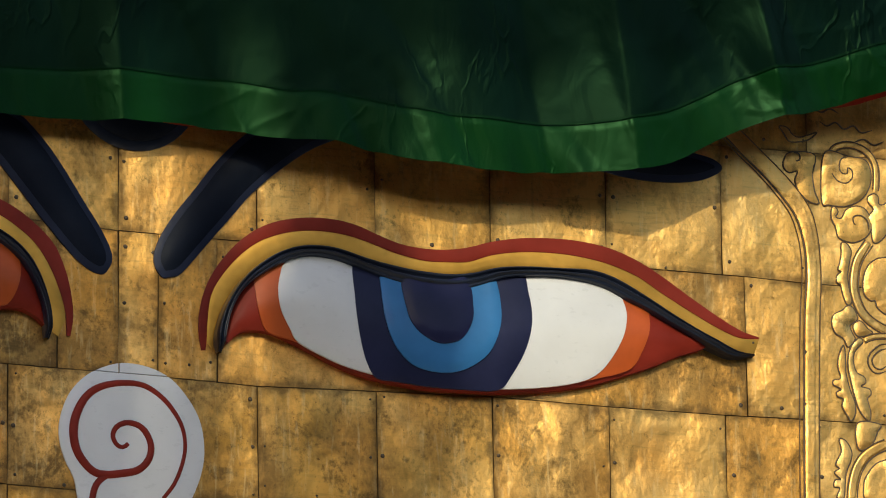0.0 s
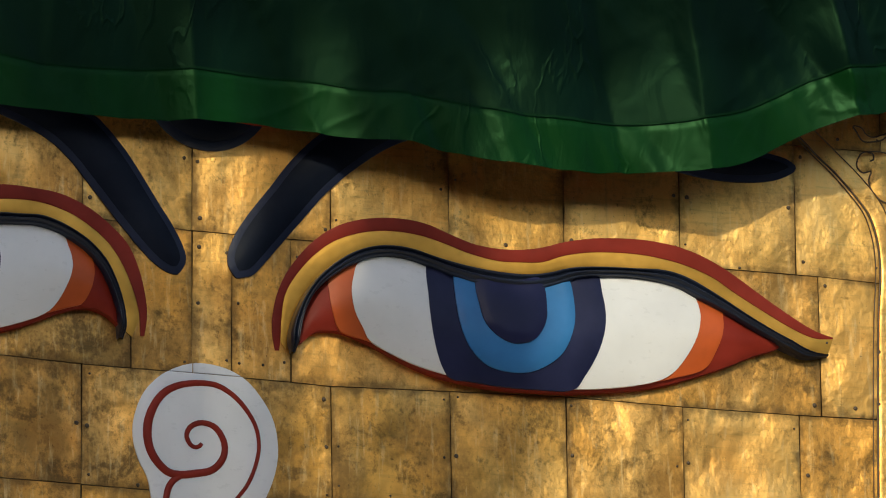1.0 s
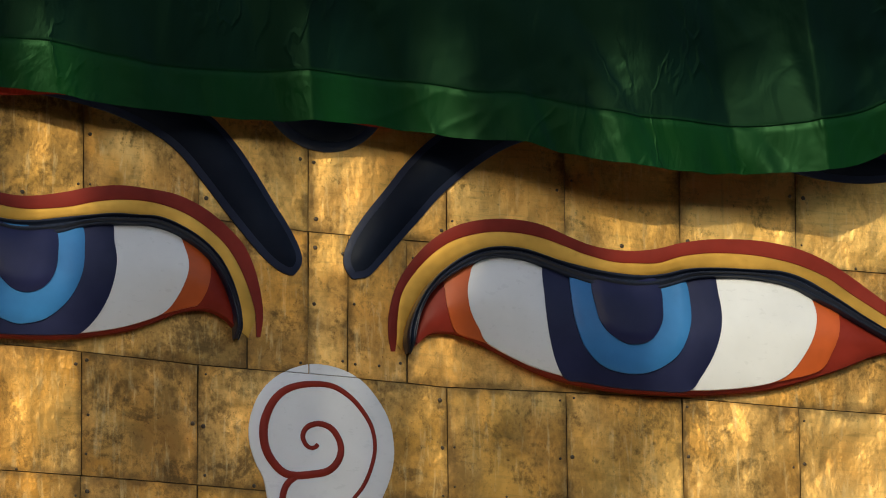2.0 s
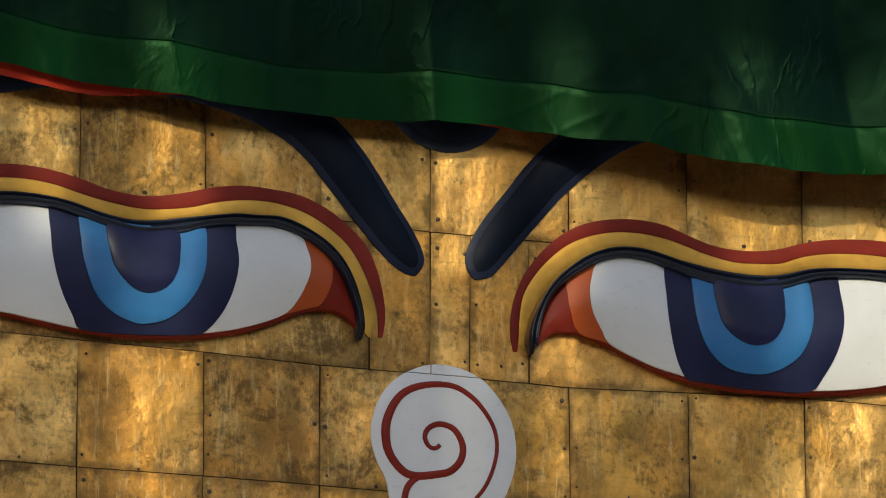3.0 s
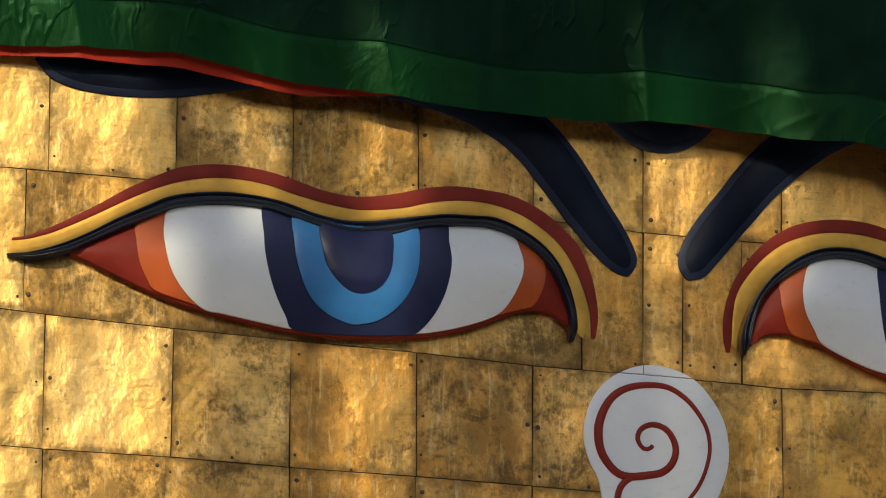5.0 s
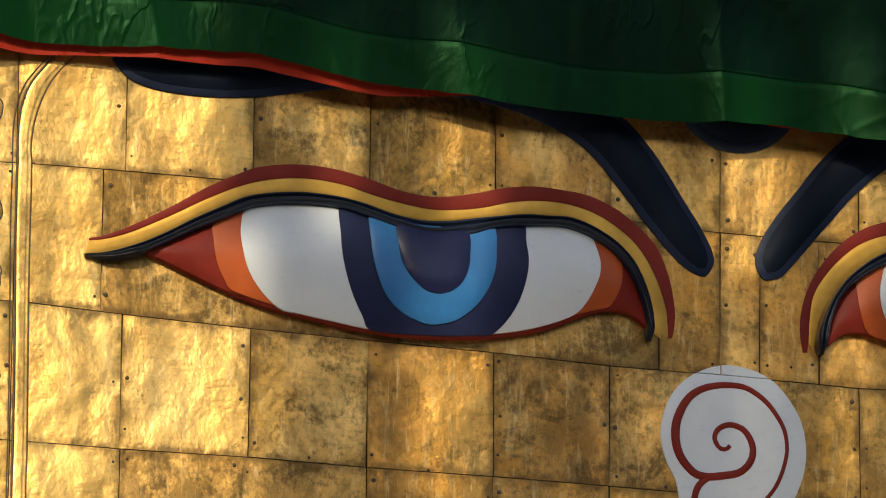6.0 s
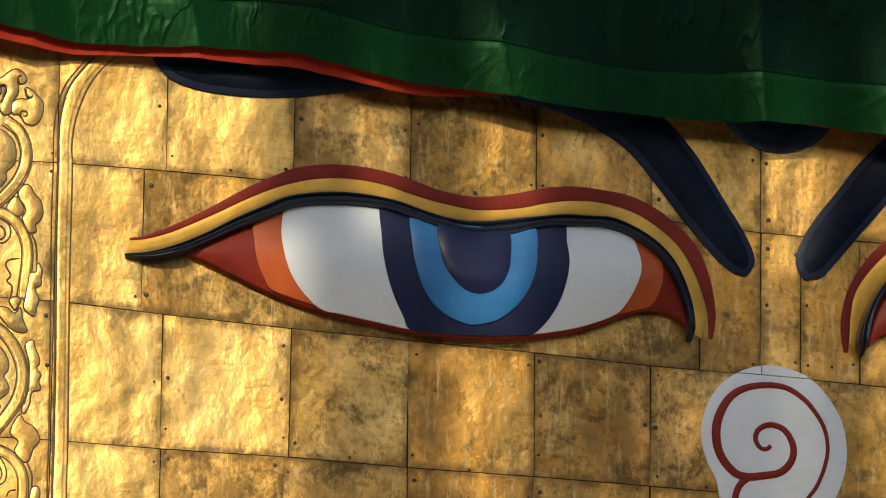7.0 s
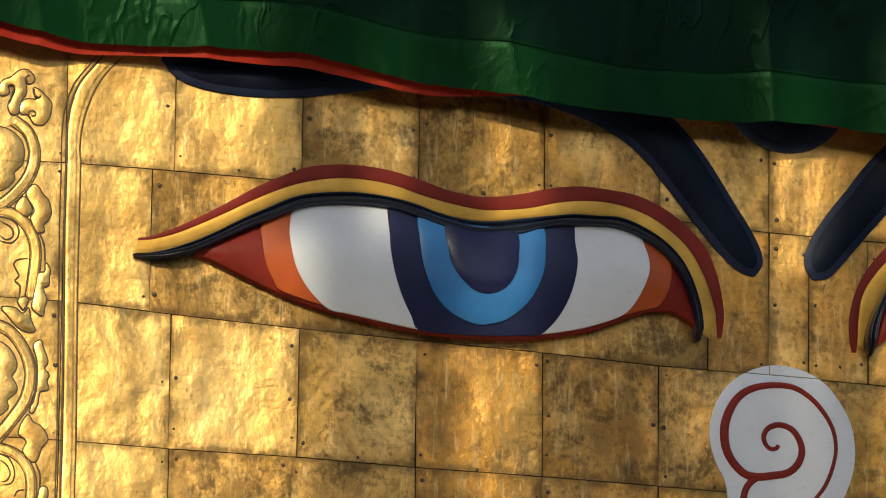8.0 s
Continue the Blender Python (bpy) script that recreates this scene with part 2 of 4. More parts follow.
def band(upper, lower, profile, out=0.0, bulge=None, count=150, ends=(6, 6), least=0.15):
    """A moulding that fills the strip between two lines, with heights across it from profile."""
    a, b = even(spline(upper), count=count), even(spline(lower), count=count)
    k = len(profile)
    bm = bmesh.new()
    rows, sides = [], []
    lifts = np.zeros((count, k))
    if bulge:
        grid = np.array([[p + (q - p) * (j / (k - 1)) for j in range(k)] for p, q in zip(a, b)]).reshape(-1, 2)
        lifts = bulge(grid[:, 0], grid[:, 1]).reshape(count, k)
    for i, (p, q) in enumerate(zip(a, b)):
        fade = min(1.0, least + i / ends[0], least + (count - 1 - i) / ends[1])
        row = []
        for j, h in enumerate(profile):
            x, z = p + (q - p) * (j / (k - 1))
            row.append(bm.verts.new(on_wall(x, z, max(0.0045, fade * out) + fade * h + float(lifts[i, j]))))
        rows.append(row)
        sides.append([(bm.verts.new(v.co), bm.verts.new((v.co.x, 0.0, v.co.z))) for v in (row[0], row[-1])])
    for r, s, u, w in zip(rows, rows[1:], sides, sides[1:]):
        for j in range(k - 1):
            bm.faces.new([r[j], r[j + 1], s[j + 1], s[j]]).smooth = True
        bm.faces.new([u[0][0], w[0][0], w[0][1], u[0][1]]).smooth = True
        bm.faces.new([u[1][1], w[1][1], w[1][0], u[1][0]]).smooth = True
    bm.normal_update()
    if sum(f.normal.y for f in bm.faces) > 0:
        bmesh.ops.reverse_faces(bm, faces=bm.faces[:])
    return bm


def ridge(line, width, height, out=0.0, taper=(0.5, 0.5), step=0.012, flat=1.0, swell=((0, 1), (1, 1))):
    """A half-round bead along a line; width and height in metres, thinner at the ends by taper."""
    c = spline(line, step)
    n = len(c)
    t = np.gradient(c, axis=0)
    t /= np.linalg.norm(t, axis=1)[:, None] + 1e-9
    side = np.stack([-t[:, 1], t[:, 0]], 1)
    bm = bmesh.new()
    rows = []
    for i in range(n):
        u = i / (n - 1)
        k = min(1.0, taper[0] + (1 - taper[0]) * u * 8, taper[1] + (1 - taper[1]) * (1 - u) * 8)
        k *= float(np.interp(u, *zip(*swell)))
        row = []
        for a in np.linspace(0, math.pi, 7):
            x, z = c[i] + side[i] * math.cos(a) * width / 2 * k
            row.append(bm.verts.new(on_wall(x, z, out + min(1.0, flat * math.sin(a)) * height * k)))
        rows.append(row)
    for r, s in zip(rows, rows[1:]):
        for j in range(6):
            bm.faces.new([r[j], r[j + 1], s[j + 1], s[j]]).smooth = True
    bm.faces.new(rows[0])
    bm.faces.new(rows[-1])
    bmesh.ops.recalc_face_normals(bm, faces=bm.faces)
    return bm


def block(lo, hi, bevel=0.0):
    bm = bmesh.new()
    bmesh.ops.create_cube(bm, size=1.0)
    for v in bm.verts:
        for k in range(3):
            v.co[k] = hi[k] if v.co[k] > 0 else lo[k]
    if bevel:
        bmesh.ops.bevel(bm, geom=bm.edges[:], offset=bevel, segments=2, affect="EDGES")
    return bm


# ---- ground and the plain body of the stupa ----
bm = bmesh.new()
bmesh.ops.create_grid(bm, x_segments=24, y_segments=24, size=400)
tagged(part("ground", bm, STONE), "grey stone paving round the stupa", "ground", kind="structure")

bm = bmesh.new()
bmesh.ops.create_uvsphere(bm, u_segments=64, v_segments=32, radius=1.0)
bmesh.ops.delete(bm, geom=[v for v in bm.verts if v.co.z < -0.01], context="VERTS")
for v in bm.verts:
    v.co = Vector((v.co.x * 14, 2.9 + v.co.y * 14, min(v.co.z * 7.9, 7.42)))
for f in bm.faces:
    f.smooth = True
tagged(part("wall_dome", bm, LIME), "whitewashed plaster dome under the gilded tower", "dome", kind="structure")

# unseen wooded hillside across the terrace, behind the lens, added to darken the gilding's reflections
verts, faces = [], []
RING, TIERS = 220, 14
for j in range(TIERS):
    for i in range(RING):
        a = 2 * math.pi * i / RING
        lump = 3.0 * noise.noise(Vector((math.cos(a) * 9, math.sin(a) * 9, j * 0.5))) + 1.2 * noise.noise(Vector((math.cos(a) * 30, math.sin(a) * 30, j * 1.3)))
        r = 46 + 1.6 * j + lump
        verts.append((r * math.cos(a), r * math.sin(a), j * 1.9 + (0.7 * lump if j else 0)))
for j in range(TIERS - 1):
    for i in range(RING):
        k, n = j * RING + i, j * RING + (i + 1) % RING
        faces.append((k, n, n + RING, k + RING))
me = bpy.data.meshes.new("backdrop")
me.from_pydata(verts, [], faces)
me.materials.append(paint("backdrop_dark", (0.045, 0.034, 0.014), 0.8, 0.3))
tagged(new("backdrop", me), "unseen dark wooded hillside added to darken reflections in the gilding", "woods", kind="structure")

wall = tagged(part("wall_south", block((-2.9, 0.012, 7.4), (2.9, 5.8, ZC + 2.15)), DARK),
              "tower wall clad in nailed gilded copper sheets", "wall", kind="structure")
tagged(part("trim", block((-3.3, -0.42, ZC + 1.86), (3.3, 0.008, ZC + 2.1), 0.02), GILT_TRIM),
       "gilded cornice over the hanging cloth", "cornice", kind="structure")

# ---- the eyes ----
def eye_bulge(opening, rise):
    """How far the eyeball stands out, from nothing at its rim to rise in the middle."""
    ring = spline(opening, 0.05, closed=True)

    def height(x, z):
        far = distance_to(ring, np.stack([np.atleast_1d(x), np.atleast_1d(z)], 1))
        return np.where(within(ring, np.atleast_1d(x), np.atleast_1d(z)), rise * (1 - np.exp(-far / 0.10)), 0.0)
    return height


LID_PROFILE = (0.008, 0.026, 0.031, 0.027, 0.017, 0.018, 0.034, 0.041, 0.037, 0.026, 0.027, 0.030, 0.024, 0.006)


LIFT = 0.023       # how far the whole eye is set off the sheets


def proud(line):
    """The line as it lies on the raised face of the relief, leaning out to the terrace."""
    return [(x - 0.306 * LIFT, z - 0.317 * LIFT) for x, z in line]


def painted_eye(label, opening, orange, white, iris, ring, pupil, lid_top, lid_bottom, line_top, line_bottom):
    eye = thing("painted_eye", label, "eye relief", "pair of painted eyes")
    lid_line = lid_top
    opening, orange, white, iris, ring, pupil, lid_top, lid_bottom = map(proud, (opening, orange, white, iris, ring, pupil, lid_top, lid_bottom))
    bulge = eye_bulge(opening, 0.034)
    part("red_ground", plate(spline(opening, closed=True), LIFT + 0.0, 0.014, 0.012, bulge), RED, eye, "brick-red corners and lower rim")
    part("orange_band", plate(spline(orange, closed=True), LIFT + 0.0165, 0.003, 0.003, bulge, skirt=0.008), ORANGE, eye, "orange bands at both corners")
    part("eye_white", plate(spline(white, closed=True), LIFT + 0.0205, 0.004, 0.006, bulge, skirt=0.009), WHITE, eye, "smooth white enamel")
    part("iris_rim", plate(spline(iris, closed=True), LIFT + 0.0250, 0.003, 0.003, bulge, skirt=0.009), NAVY, eye, "dark navy outer iris")
    part("iris", plate(spline(ring, closed=True), LIFT + 0.0285, 0.009, 0.005, bulge, skirt=0.013), BLUE, eye, "bright blue ring")
    part("pupil", plate(spline(pupil, closed=True), LIFT + 0.0370, 0.009, 0.006, bulge, skirt=0.014, dome=0.008), PUPIL, eye, "domed navy pupil")
    part("upper_lid", band(lid_top, lid_bottom, LID_PROFILE, LIFT + 0.016, bulge, 190, (4, 22) if lid_line[0][0] > 0 else (22, 4), 0.4), LID, eye, "ridged blue-black lid")
    part("crease_line", band(line_top, line_bottom, (0.003, 0.0045, 0.0045, 0.0045, 0.0045, 0.003), 0.0045, None, 170), RED, eye, "painted red crease line")
    inner, edge = (lid_line[::-1], line_bottom[::-1]) if lid_line[0][0] < -1 else (lid_line, line_bottom)
    tip = ((inner[0][0] + edge[0][0]) / 2, min(inner[0][1], edge[0][1]) + 0.004)
    part("yellow_band", band([tip] + edge[1:], [tip] + inner[1:], (0.001, 0.0022, 0.003, 0.003, 0.003, 0.003, 0.0022, 0.001), 0.0045, None, 190), YELLOW, eye, "smooth yellow band under the crease")
    return eye


painted_eye(
    "painted relief eye with blue iris on the gilded sheets",
    [(0.362, -0.294), (0.377, -0.205), (0.409, -0.126), (0.461, -0.057), (0.553, -0.003), (0.650, 0.025), (0.747, 0.028), (0.824, -0.004), (0.941, -0.041), (1.057, -0.054), (1.155, -0.051), (1.234, -0.031), (1.332, 0.009), (1.431, 0.027), (1.549, 0.032), (1.648, 0.021), (1.726, -0.011), (1.825, -0.057), (1.923, -0.101), (2.030, -0.156), (1.921, -0.208), (1.821, -0.255), (1.721, -0.294), (1.622, -0.329), (1.523, -0.353), (1.405, -0.372), (1.287, -0.386), (1.170, -0.390), (1.054, -0.392), (0.937, -0.383), (0.821, -0.364), (0.725, -0.332), (0.629, -0.289), (0.571, -0.265), (0.514, -0.247), (0.456, -0.244), (0.408, -0.256)],
    [(0.463, -0.064), (0.457, -0.126), (0.468, -0.191), (0.502, -0.248), (0.606, -0.275), (0.721, -0.324), (0.817, -0.352), (0.933, -0.371), (1.050, -0.381), (1.166, -0.380), (1.283, -0.374), (1.401, -0.363), (1.519, -0.341), (1.638, -0.310), (1.747, -0.270), (1.788, -0.207), (1.811, -0.143), (1.816, -0.094), (1.807, -0.046), (1.722, -0.005), (1.624, 0.025), (1.427, 0.027), (1.229, -0.029), (1.053, -0.050), (0.840, 0.000), (0.743, 0.030), (0.646, 0.029), (0.550, -0.003)],
    [(0.562, -0.006), (0.537, -0.063), (0.529, -0.122), (0.540, -0.178), (0.571, -0.232), (0.603, -0.275), (0.718, -0.327), (0.815, -0.355), (0.930, -0.374), (1.047, -0.383), (1.163, -0.383), (1.281, -0.377), (1.398, -0.365), (1.516, -0.344), (1.601, -0.317), (1.655, -0.274), (1.706, -0.193), (1.729, -0.123), (1.730, -0.065), (1.703, -0.007), (1.621, 0.020), (1.424, 0.024), (1.227, -0.032), (1.051, -0.053), (0.837, -0.002), (0.740, 0.027), (0.644, 0.026)],
    [(0.796, 0.018), (0.789, -0.120), (0.803, -0.234), (0.831, -0.327), (0.870, -0.375), (0.928, -0.380), (1.044, -0.389), (1.161, -0.389), (1.285, -0.381), (1.327, -0.333), (1.374, -0.243), (1.397, -0.144), (1.390, -0.049), (1.366, 0.038), (1.224, -0.001), (1.048, -0.026), (0.912, -0.006)],
    [(0.882, -0.013), (0.883, -0.135), (0.901, -0.220), (0.939, -0.287), (1.001, -0.332), (1.098, -0.343), (1.176, -0.321), (1.245, -0.267), (1.281, -0.187), (1.290, -0.109), (1.274, 0.009), (1.219, -0.010), (1.043, -0.033), (0.927, -0.020)],
    [(0.959, -0.027), (0.962, -0.140), (0.990, -0.205), (1.048, -0.244), (1.097, -0.249), (1.146, -0.230), (1.181, -0.179), (1.192, -0.120), (1.179, -0.015), (1.080, -0.032)],
    [(0.336, -0.325), (0.326, -0.275), (0.342, -0.207), (0.376, -0.133), (0.429, -0.060), (0.506, 0.004), (0.583, 0.042), (0.661, 0.056), (0.738, 0.052), (0.835, 0.028), (0.932, 0.011), (1.029, 0.001), (1.126, -0.000), (1.205, 0.012), (1.283, 0.035), (1.382, 0.047), (1.500, 0.052), (1.609, 0.056), (1.697, 0.036), (1.795, -0.013), (1.913, -0.080), (2.031, -0.138), (2.130, -0.172), (2.194, -0.175)],
    [(0.349, -0.324), (0.357, -0.272), (0.374, -0.194), (0.409, -0.125), (0.467, -0.068), (0.564, -0.006), (0.641, 0.016), (0.718, 0.012), (0.796, -0.008), (0.892, -0.038), (0.989, -0.059), (1.087, -0.065), (1.165, -0.057), (1.243, -0.029), (1.322, -0.000), (1.421, 0.014), (1.519, 0.017), (1.637, 0.002), (1.716, -0.030), (1.814, -0.070), (1.912, -0.119), (2.030, -0.171), (2.110, -0.196), (2.194, -0.181)],
    [(0.279, -0.326), (0.270, -0.270), (0.272, -0.203), (0.293, -0.116), (0.334, -0.036), (0.402, 0.047), (0.479, 0.106), (0.556, 0.138), (0.643, 0.155), (0.731, 0.157), (0.808, 0.145), (0.886, 0.117), (0.964, 0.093), (1.042, 0.085), (1.120, 0.088), (1.198, 0.103), (1.277, 0.129), (1.376, 0.150), (1.494, 0.160), (1.593, 0.158), (1.692, 0.143), (1.781, 0.112), (1.869, 0.065), (1.967, 0.002), (2.066, -0.058), (2.145, -0.099), (2.212, -0.117)],
    [(0.293, -0.325), (0.297, -0.287), (0.301, -0.210), (0.314, -0.133), (0.353, -0.063), (0.411, 0.006), (0.479, 0.060), (0.556, 0.093), (0.633, 0.110), (0.711, 0.113), (0.789, 0.105), (0.866, 0.085), (0.944, 0.061), (1.041, 0.044), (1.119, 0.046), (1.198, 0.054), (1.276, 0.083), (1.375, 0.103), (1.493, 0.110), (1.592, 0.105), (1.691, 0.088), (1.789, 0.054), (1.868, 0.007), (1.966, -0.047), (2.065, -0.097), (2.144, -0.125), (2.212, -0.123)])
painted_eye(
    "larger painted relief eye with blue iris on gilded sheets",
    [(-1.893, -0.175), (-1.765, -0.111), (-1.656, -0.056), (-1.564, -0.014), (-1.435, 0.020), (-1.286, 0.026), (-1.174, 0.002), (-1.061, -0.027), (-0.949, -0.040), (-0.837, -0.024), (-0.724, 0.009), (-0.574, 0.032), (-0.461, 0.017), (-0.366, -0.035), (-0.299, -0.105), (-0.255, -0.215), (-0.233, -0.307), (-0.246, -0.290), (-0.280, -0.259), (-0.327, -0.240), (-0.384, -0.241), (-0.440, -0.259), (-0.515, -0.294), (-0.590, -0.325), (-0.684, -0.350), (-0.796, -0.371), (-0.908, -0.381), (-1.020, -0.385), (-1.132, -0.381), (-1.243, -0.372), (-1.355, -0.354), (-1.466, -0.336), (-1.577, -0.306), (-1.670, -0.273), (-1.763, -0.235), (-1.837, -0.204)],
    [(-1.677, -0.062), (-1.685, -0.138), (-1.674, -0.202), (-1.646, -0.256), (-1.618, -0.287), (-1.506, -0.318), (-1.395, -0.342), (-1.284, -0.359), (-1.172, -0.373), (-1.061, -0.379), (-0.912, -0.373), (-0.800, -0.362), (-0.688, -0.341), (-0.594, -0.314), (-0.500, -0.274), (-0.406, -0.241), (-0.374, -0.230), (-0.350, -0.189), (-0.335, -0.130), (-0.339, -0.074), (-0.360, -0.038), (-0.445, 0.008), (-0.577, 0.030), (-0.728, 0.009), (-0.952, -0.038), (-1.177, 0.004), (-1.438, 0.022), (-1.567, -0.016)],
    [(-1.572, -0.013), (-1.596, -0.066), (-1.596, -0.132), (-1.575, -0.214), (-1.527, -0.285), (-1.462, -0.335), (-1.397, -0.345), (-1.286, -0.361), (-1.174, -0.376), (-1.063, -0.381), (-0.914, -0.376), (-0.802, -0.364), (-0.690, -0.343), (-0.596, -0.316), (-0.499, -0.274), (-0.456, -0.229), (-0.422, -0.159), (-0.411, -0.102), (-0.423, -0.046), (-0.453, 0.005), (-0.580, 0.027), (-0.730, 0.006), (-0.954, -0.041), (-1.179, 0.002), (-1.440, 0.019)],
    [(-1.267, 0.038), (-1.273, -0.087), (-1.262, -0.180), (-1.233, -0.271), (-1.195, -0.342), (-1.169, -0.378), (-1.065, -0.384), (-0.916, -0.378), (-0.804, -0.367), (-0.761, -0.357), (-0.711, -0.300), (-0.674, -0.222), (-0.654, -0.126), (-0.660, -0.050), (-0.676, 0.031), (-0.826, 0.001), (-0.957, -0.020), (-1.144, 0.012)],
    [(-1.172, 0.013), (-1.174, -0.101), (-1.160, -0.184), (-1.126, -0.265), (-1.069, -0.320), (-0.995, -0.348), (-0.948, -0.347), (-0.883, -0.325), (-0.818, -0.267), (-0.776, -0.188), (-0.761, -0.101), (-0.772, 0.007), (-0.886, -0.018), (-1.073, -0.007)],
    [(-1.084, -0.012), (-1.081, -0.123), (-1.058, -0.186), (-1.007, -0.238), (-0.956, -0.251), (-0.904, -0.233), (-0.867, -0.188), (-0.851, -0.121), (-0.860, -0.022), (-0.981, -0.029)],
    [(-2.095, -0.201), (-2.027, -0.194), (-1.936, -0.165), (-1.845, -0.119), (-1.754, -0.064), (-1.663, -0.015), (-1.590, 0.022), (-1.516, 0.042), (-1.405, 0.056), (-1.293, 0.053), (-1.200, 0.039), (-1.107, 0.013), (-1.013, -0.001), (-0.920, 0.004), (-0.826, 0.022), (-0.732, 0.038), (-0.657, 0.050), (-0.582, 0.051), (-0.507, 0.052), (-0.431, 0.027), (-0.355, -0.017), (-0.298, -0.075), (-0.260, -0.147), (-0.235, -0.230), (-0.228, -0.296), (-0.229, -0.326)],
    [(-2.093, -0.209), (-2.009, -0.212), (-1.917, -0.191), (-1.827, -0.146), (-1.735, -0.096), (-1.644, -0.054), (-1.571, -0.016), (-1.478, 0.004), (-1.367, 0.014), (-1.274, 0.011), (-1.181, -0.012), (-1.106, -0.034), (-1.013, -0.059), (-0.938, -0.060), (-0.844, -0.042), (-0.770, -0.013), (-0.695, 0.003), (-0.601, 0.012), (-0.525, 0.013), (-0.450, -0.007), (-0.374, -0.049), (-0.317, -0.105), (-0.275, -0.187), (-0.254, -0.260), (-0.246, -0.328)],
    [(-2.086, -0.151), (-2.039, -0.140), (-1.966, -0.107), (-1.894, -0.067), (-1.803, -0.012), (-1.711, 0.048), (-1.620, 0.097), (-1.546, 0.131), (-1.454, 0.150), (-1.361, 0.155), (-1.267, 0.147), (-1.174, 0.127), (-1.080, 0.100), (-0.986, 0.087), (-0.911, 0.092), (-0.818, 0.112), (-0.724, 0.138), (-0.630, 0.152), (-0.535, 0.149), (-0.440, 0.137), (-0.346, 0.098), (-0.270, 0.042), (-0.213, -0.019), (-0.174, -0.111), (-0.155, -0.204), (-0.153, -0.261), (-0.161, -0.315)],
    [(-2.086, -0.159), (-2.039, -0.151), (-1.966, -0.126), (-1.893, -0.091), (-1.802, -0.042), (-1.711, 0.010), (-1.619, 0.056), (-1.527, 0.089), (-1.434, 0.107), (-1.341, 0.110), (-1.248, 0.099), (-1.154, 0.074), (-1.061, 0.056), (-0.967, 0.045), (-0.892, 0.050), (-0.798, 0.066), (-0.705, 0.092), (-0.610, 0.106), (-0.516, 0.104), (-0.421, 0.080), (-0.345, 0.039), (-0.279, -0.016), (-0.231, -0.088), (-0.197, -0.170), (-0.178, -0.244), (-0.174, -0.316)])


# ---- brows ----
def inset(ring, by):
    """The outline drawn in by a margin; points that would cross over are left out."""
    t = np.roll(ring, -1, 0) - np.roll(ring, 1, 0)
    t /= np.linalg.norm(t, axis=1)[:, None] + 1e-9
    side = np.stack([-t[:, 1], t[:, 0]], 1)
    area = np.sum(ring[:, 0] * np.roll(ring[:, 1], -1) - np.roll(ring[:, 0], -1) * ring[:, 1])
    moved = ring + (side if area > 0 else -side) * by
    keep = moved[distance_to(ring, moved) > 0.93 * by]
    return spline([tuple(q) for q in keep[::3]], 0.012, closed=True)


def brow(label, top, bottom):
    b = thing("painted_eyebrow", label, "eyebrow relief", "pair of painted eyebrows")
    ring = spline(top + bottom[::-1], 0.012, closed=True)
    part("rim", plate(ring, 0.004, 0.012, 0.010), BROW_RIM, b, "flat blue-black rim")
    part("pad", plate(inset(ring, 0.022), 0.010, 0.014, 0.045, dome=0.010), PAD, b, "padded blue-black middle")


brow("arched blue-black relief eyebrow, its outer end under the cloth",
     [(0.146, -0.092), (0.122, -0.058), (0.118, -0.020), (0.137, 0.039), (0.185, 0.120), (0.262, 0.223), (0.339, 0.326), (0.436, 0.422), (0.553, 0.495), (0.670, 0.541), (0.806, 0.579), (0.943, 0.606), (1.120, 0.617), (1.317, 0.612), (1.495, 0.590), (1.653, 0.556), (1.812, 0.522), (1.952, 0.506), (2.051, 0.489), (2.091, 0.466)],
     [(0.169, -0.090), (0.204, -0.079), (0.242, -0.038), (0.300, 0.034), (0.377, 0.128), (0.454, 0.221), (0.552, 0.311), (0.668, 0.395), (0.786, 0.445), (0.942, 0.475), (1.119, 0.492), (1.296, 0.489), (1.453, 0.465), (1.611, 0.421), (1.750, 0.395), (1.889, 0.390), (2.010, 0.407), (2.080, 0.439), (2.093, 0.458)])
brow("arched blue-black relief eyebrow, partly covered by the cloth hem",
     [(-2.021, 0.455), (-1.955, 0.476), (-1.844, 0.477), (-1.695, 0.480), (-1.547, 0.500), (-1.379, 0.532), (-1.211, 0.555), (-1.042, 0.564), (-0.854, 0.551), (-0.684, 0.525), (-0.513, 0.484), (-0.346, 0.419), (-0.294, 0.380), (-0.231, 0.309), (-0.174, 0.228), (-0.117, 0.138), (-0.069, 0.066), (-0.031, -0.007), (-0.023, -0.054), (-0.046, -0.096)],
     [(-2.019, 0.444), (-1.971, 0.393), (-1.897, 0.366), (-1.786, 0.354), (-1.675, 0.355), (-1.545, 0.369), (-1.415, 0.395), (-1.266, 0.424), (-1.116, 0.438), (-1.004, 0.438), (-0.857, 0.429), (-0.724, 0.407), (-0.611, 0.375), (-0.497, 0.323), (-0.421, 0.263), (-0.345, 0.175), (-0.249, 0.059), (-0.154, -0.046), (-0.097, -0.089), (-0.061, -0.099)])

# ---- the round mark between the brows ----
mark = thing("forehead_mark", "round dark relief mark with red centre, mostly under the cloth", "relief mark")
MARK = (0.052, 0.569)


def disc(cx, cz, r):
    return [(cx + r * math.cos(a), cz + 1.06 * r * math.sin(a)) for a in np.linspace(0, 2 * math.pi, 48, endpoint=False)]


part("rim", plate(disc(*MARK, 0.228), 0.0, 0.02, 0.02), LID, mark)
part("ring", plate(disc(*MARK, 0.20), 0.018, 0.012, 0.02, deep=0.004, dome=0.02), PAD, mark)
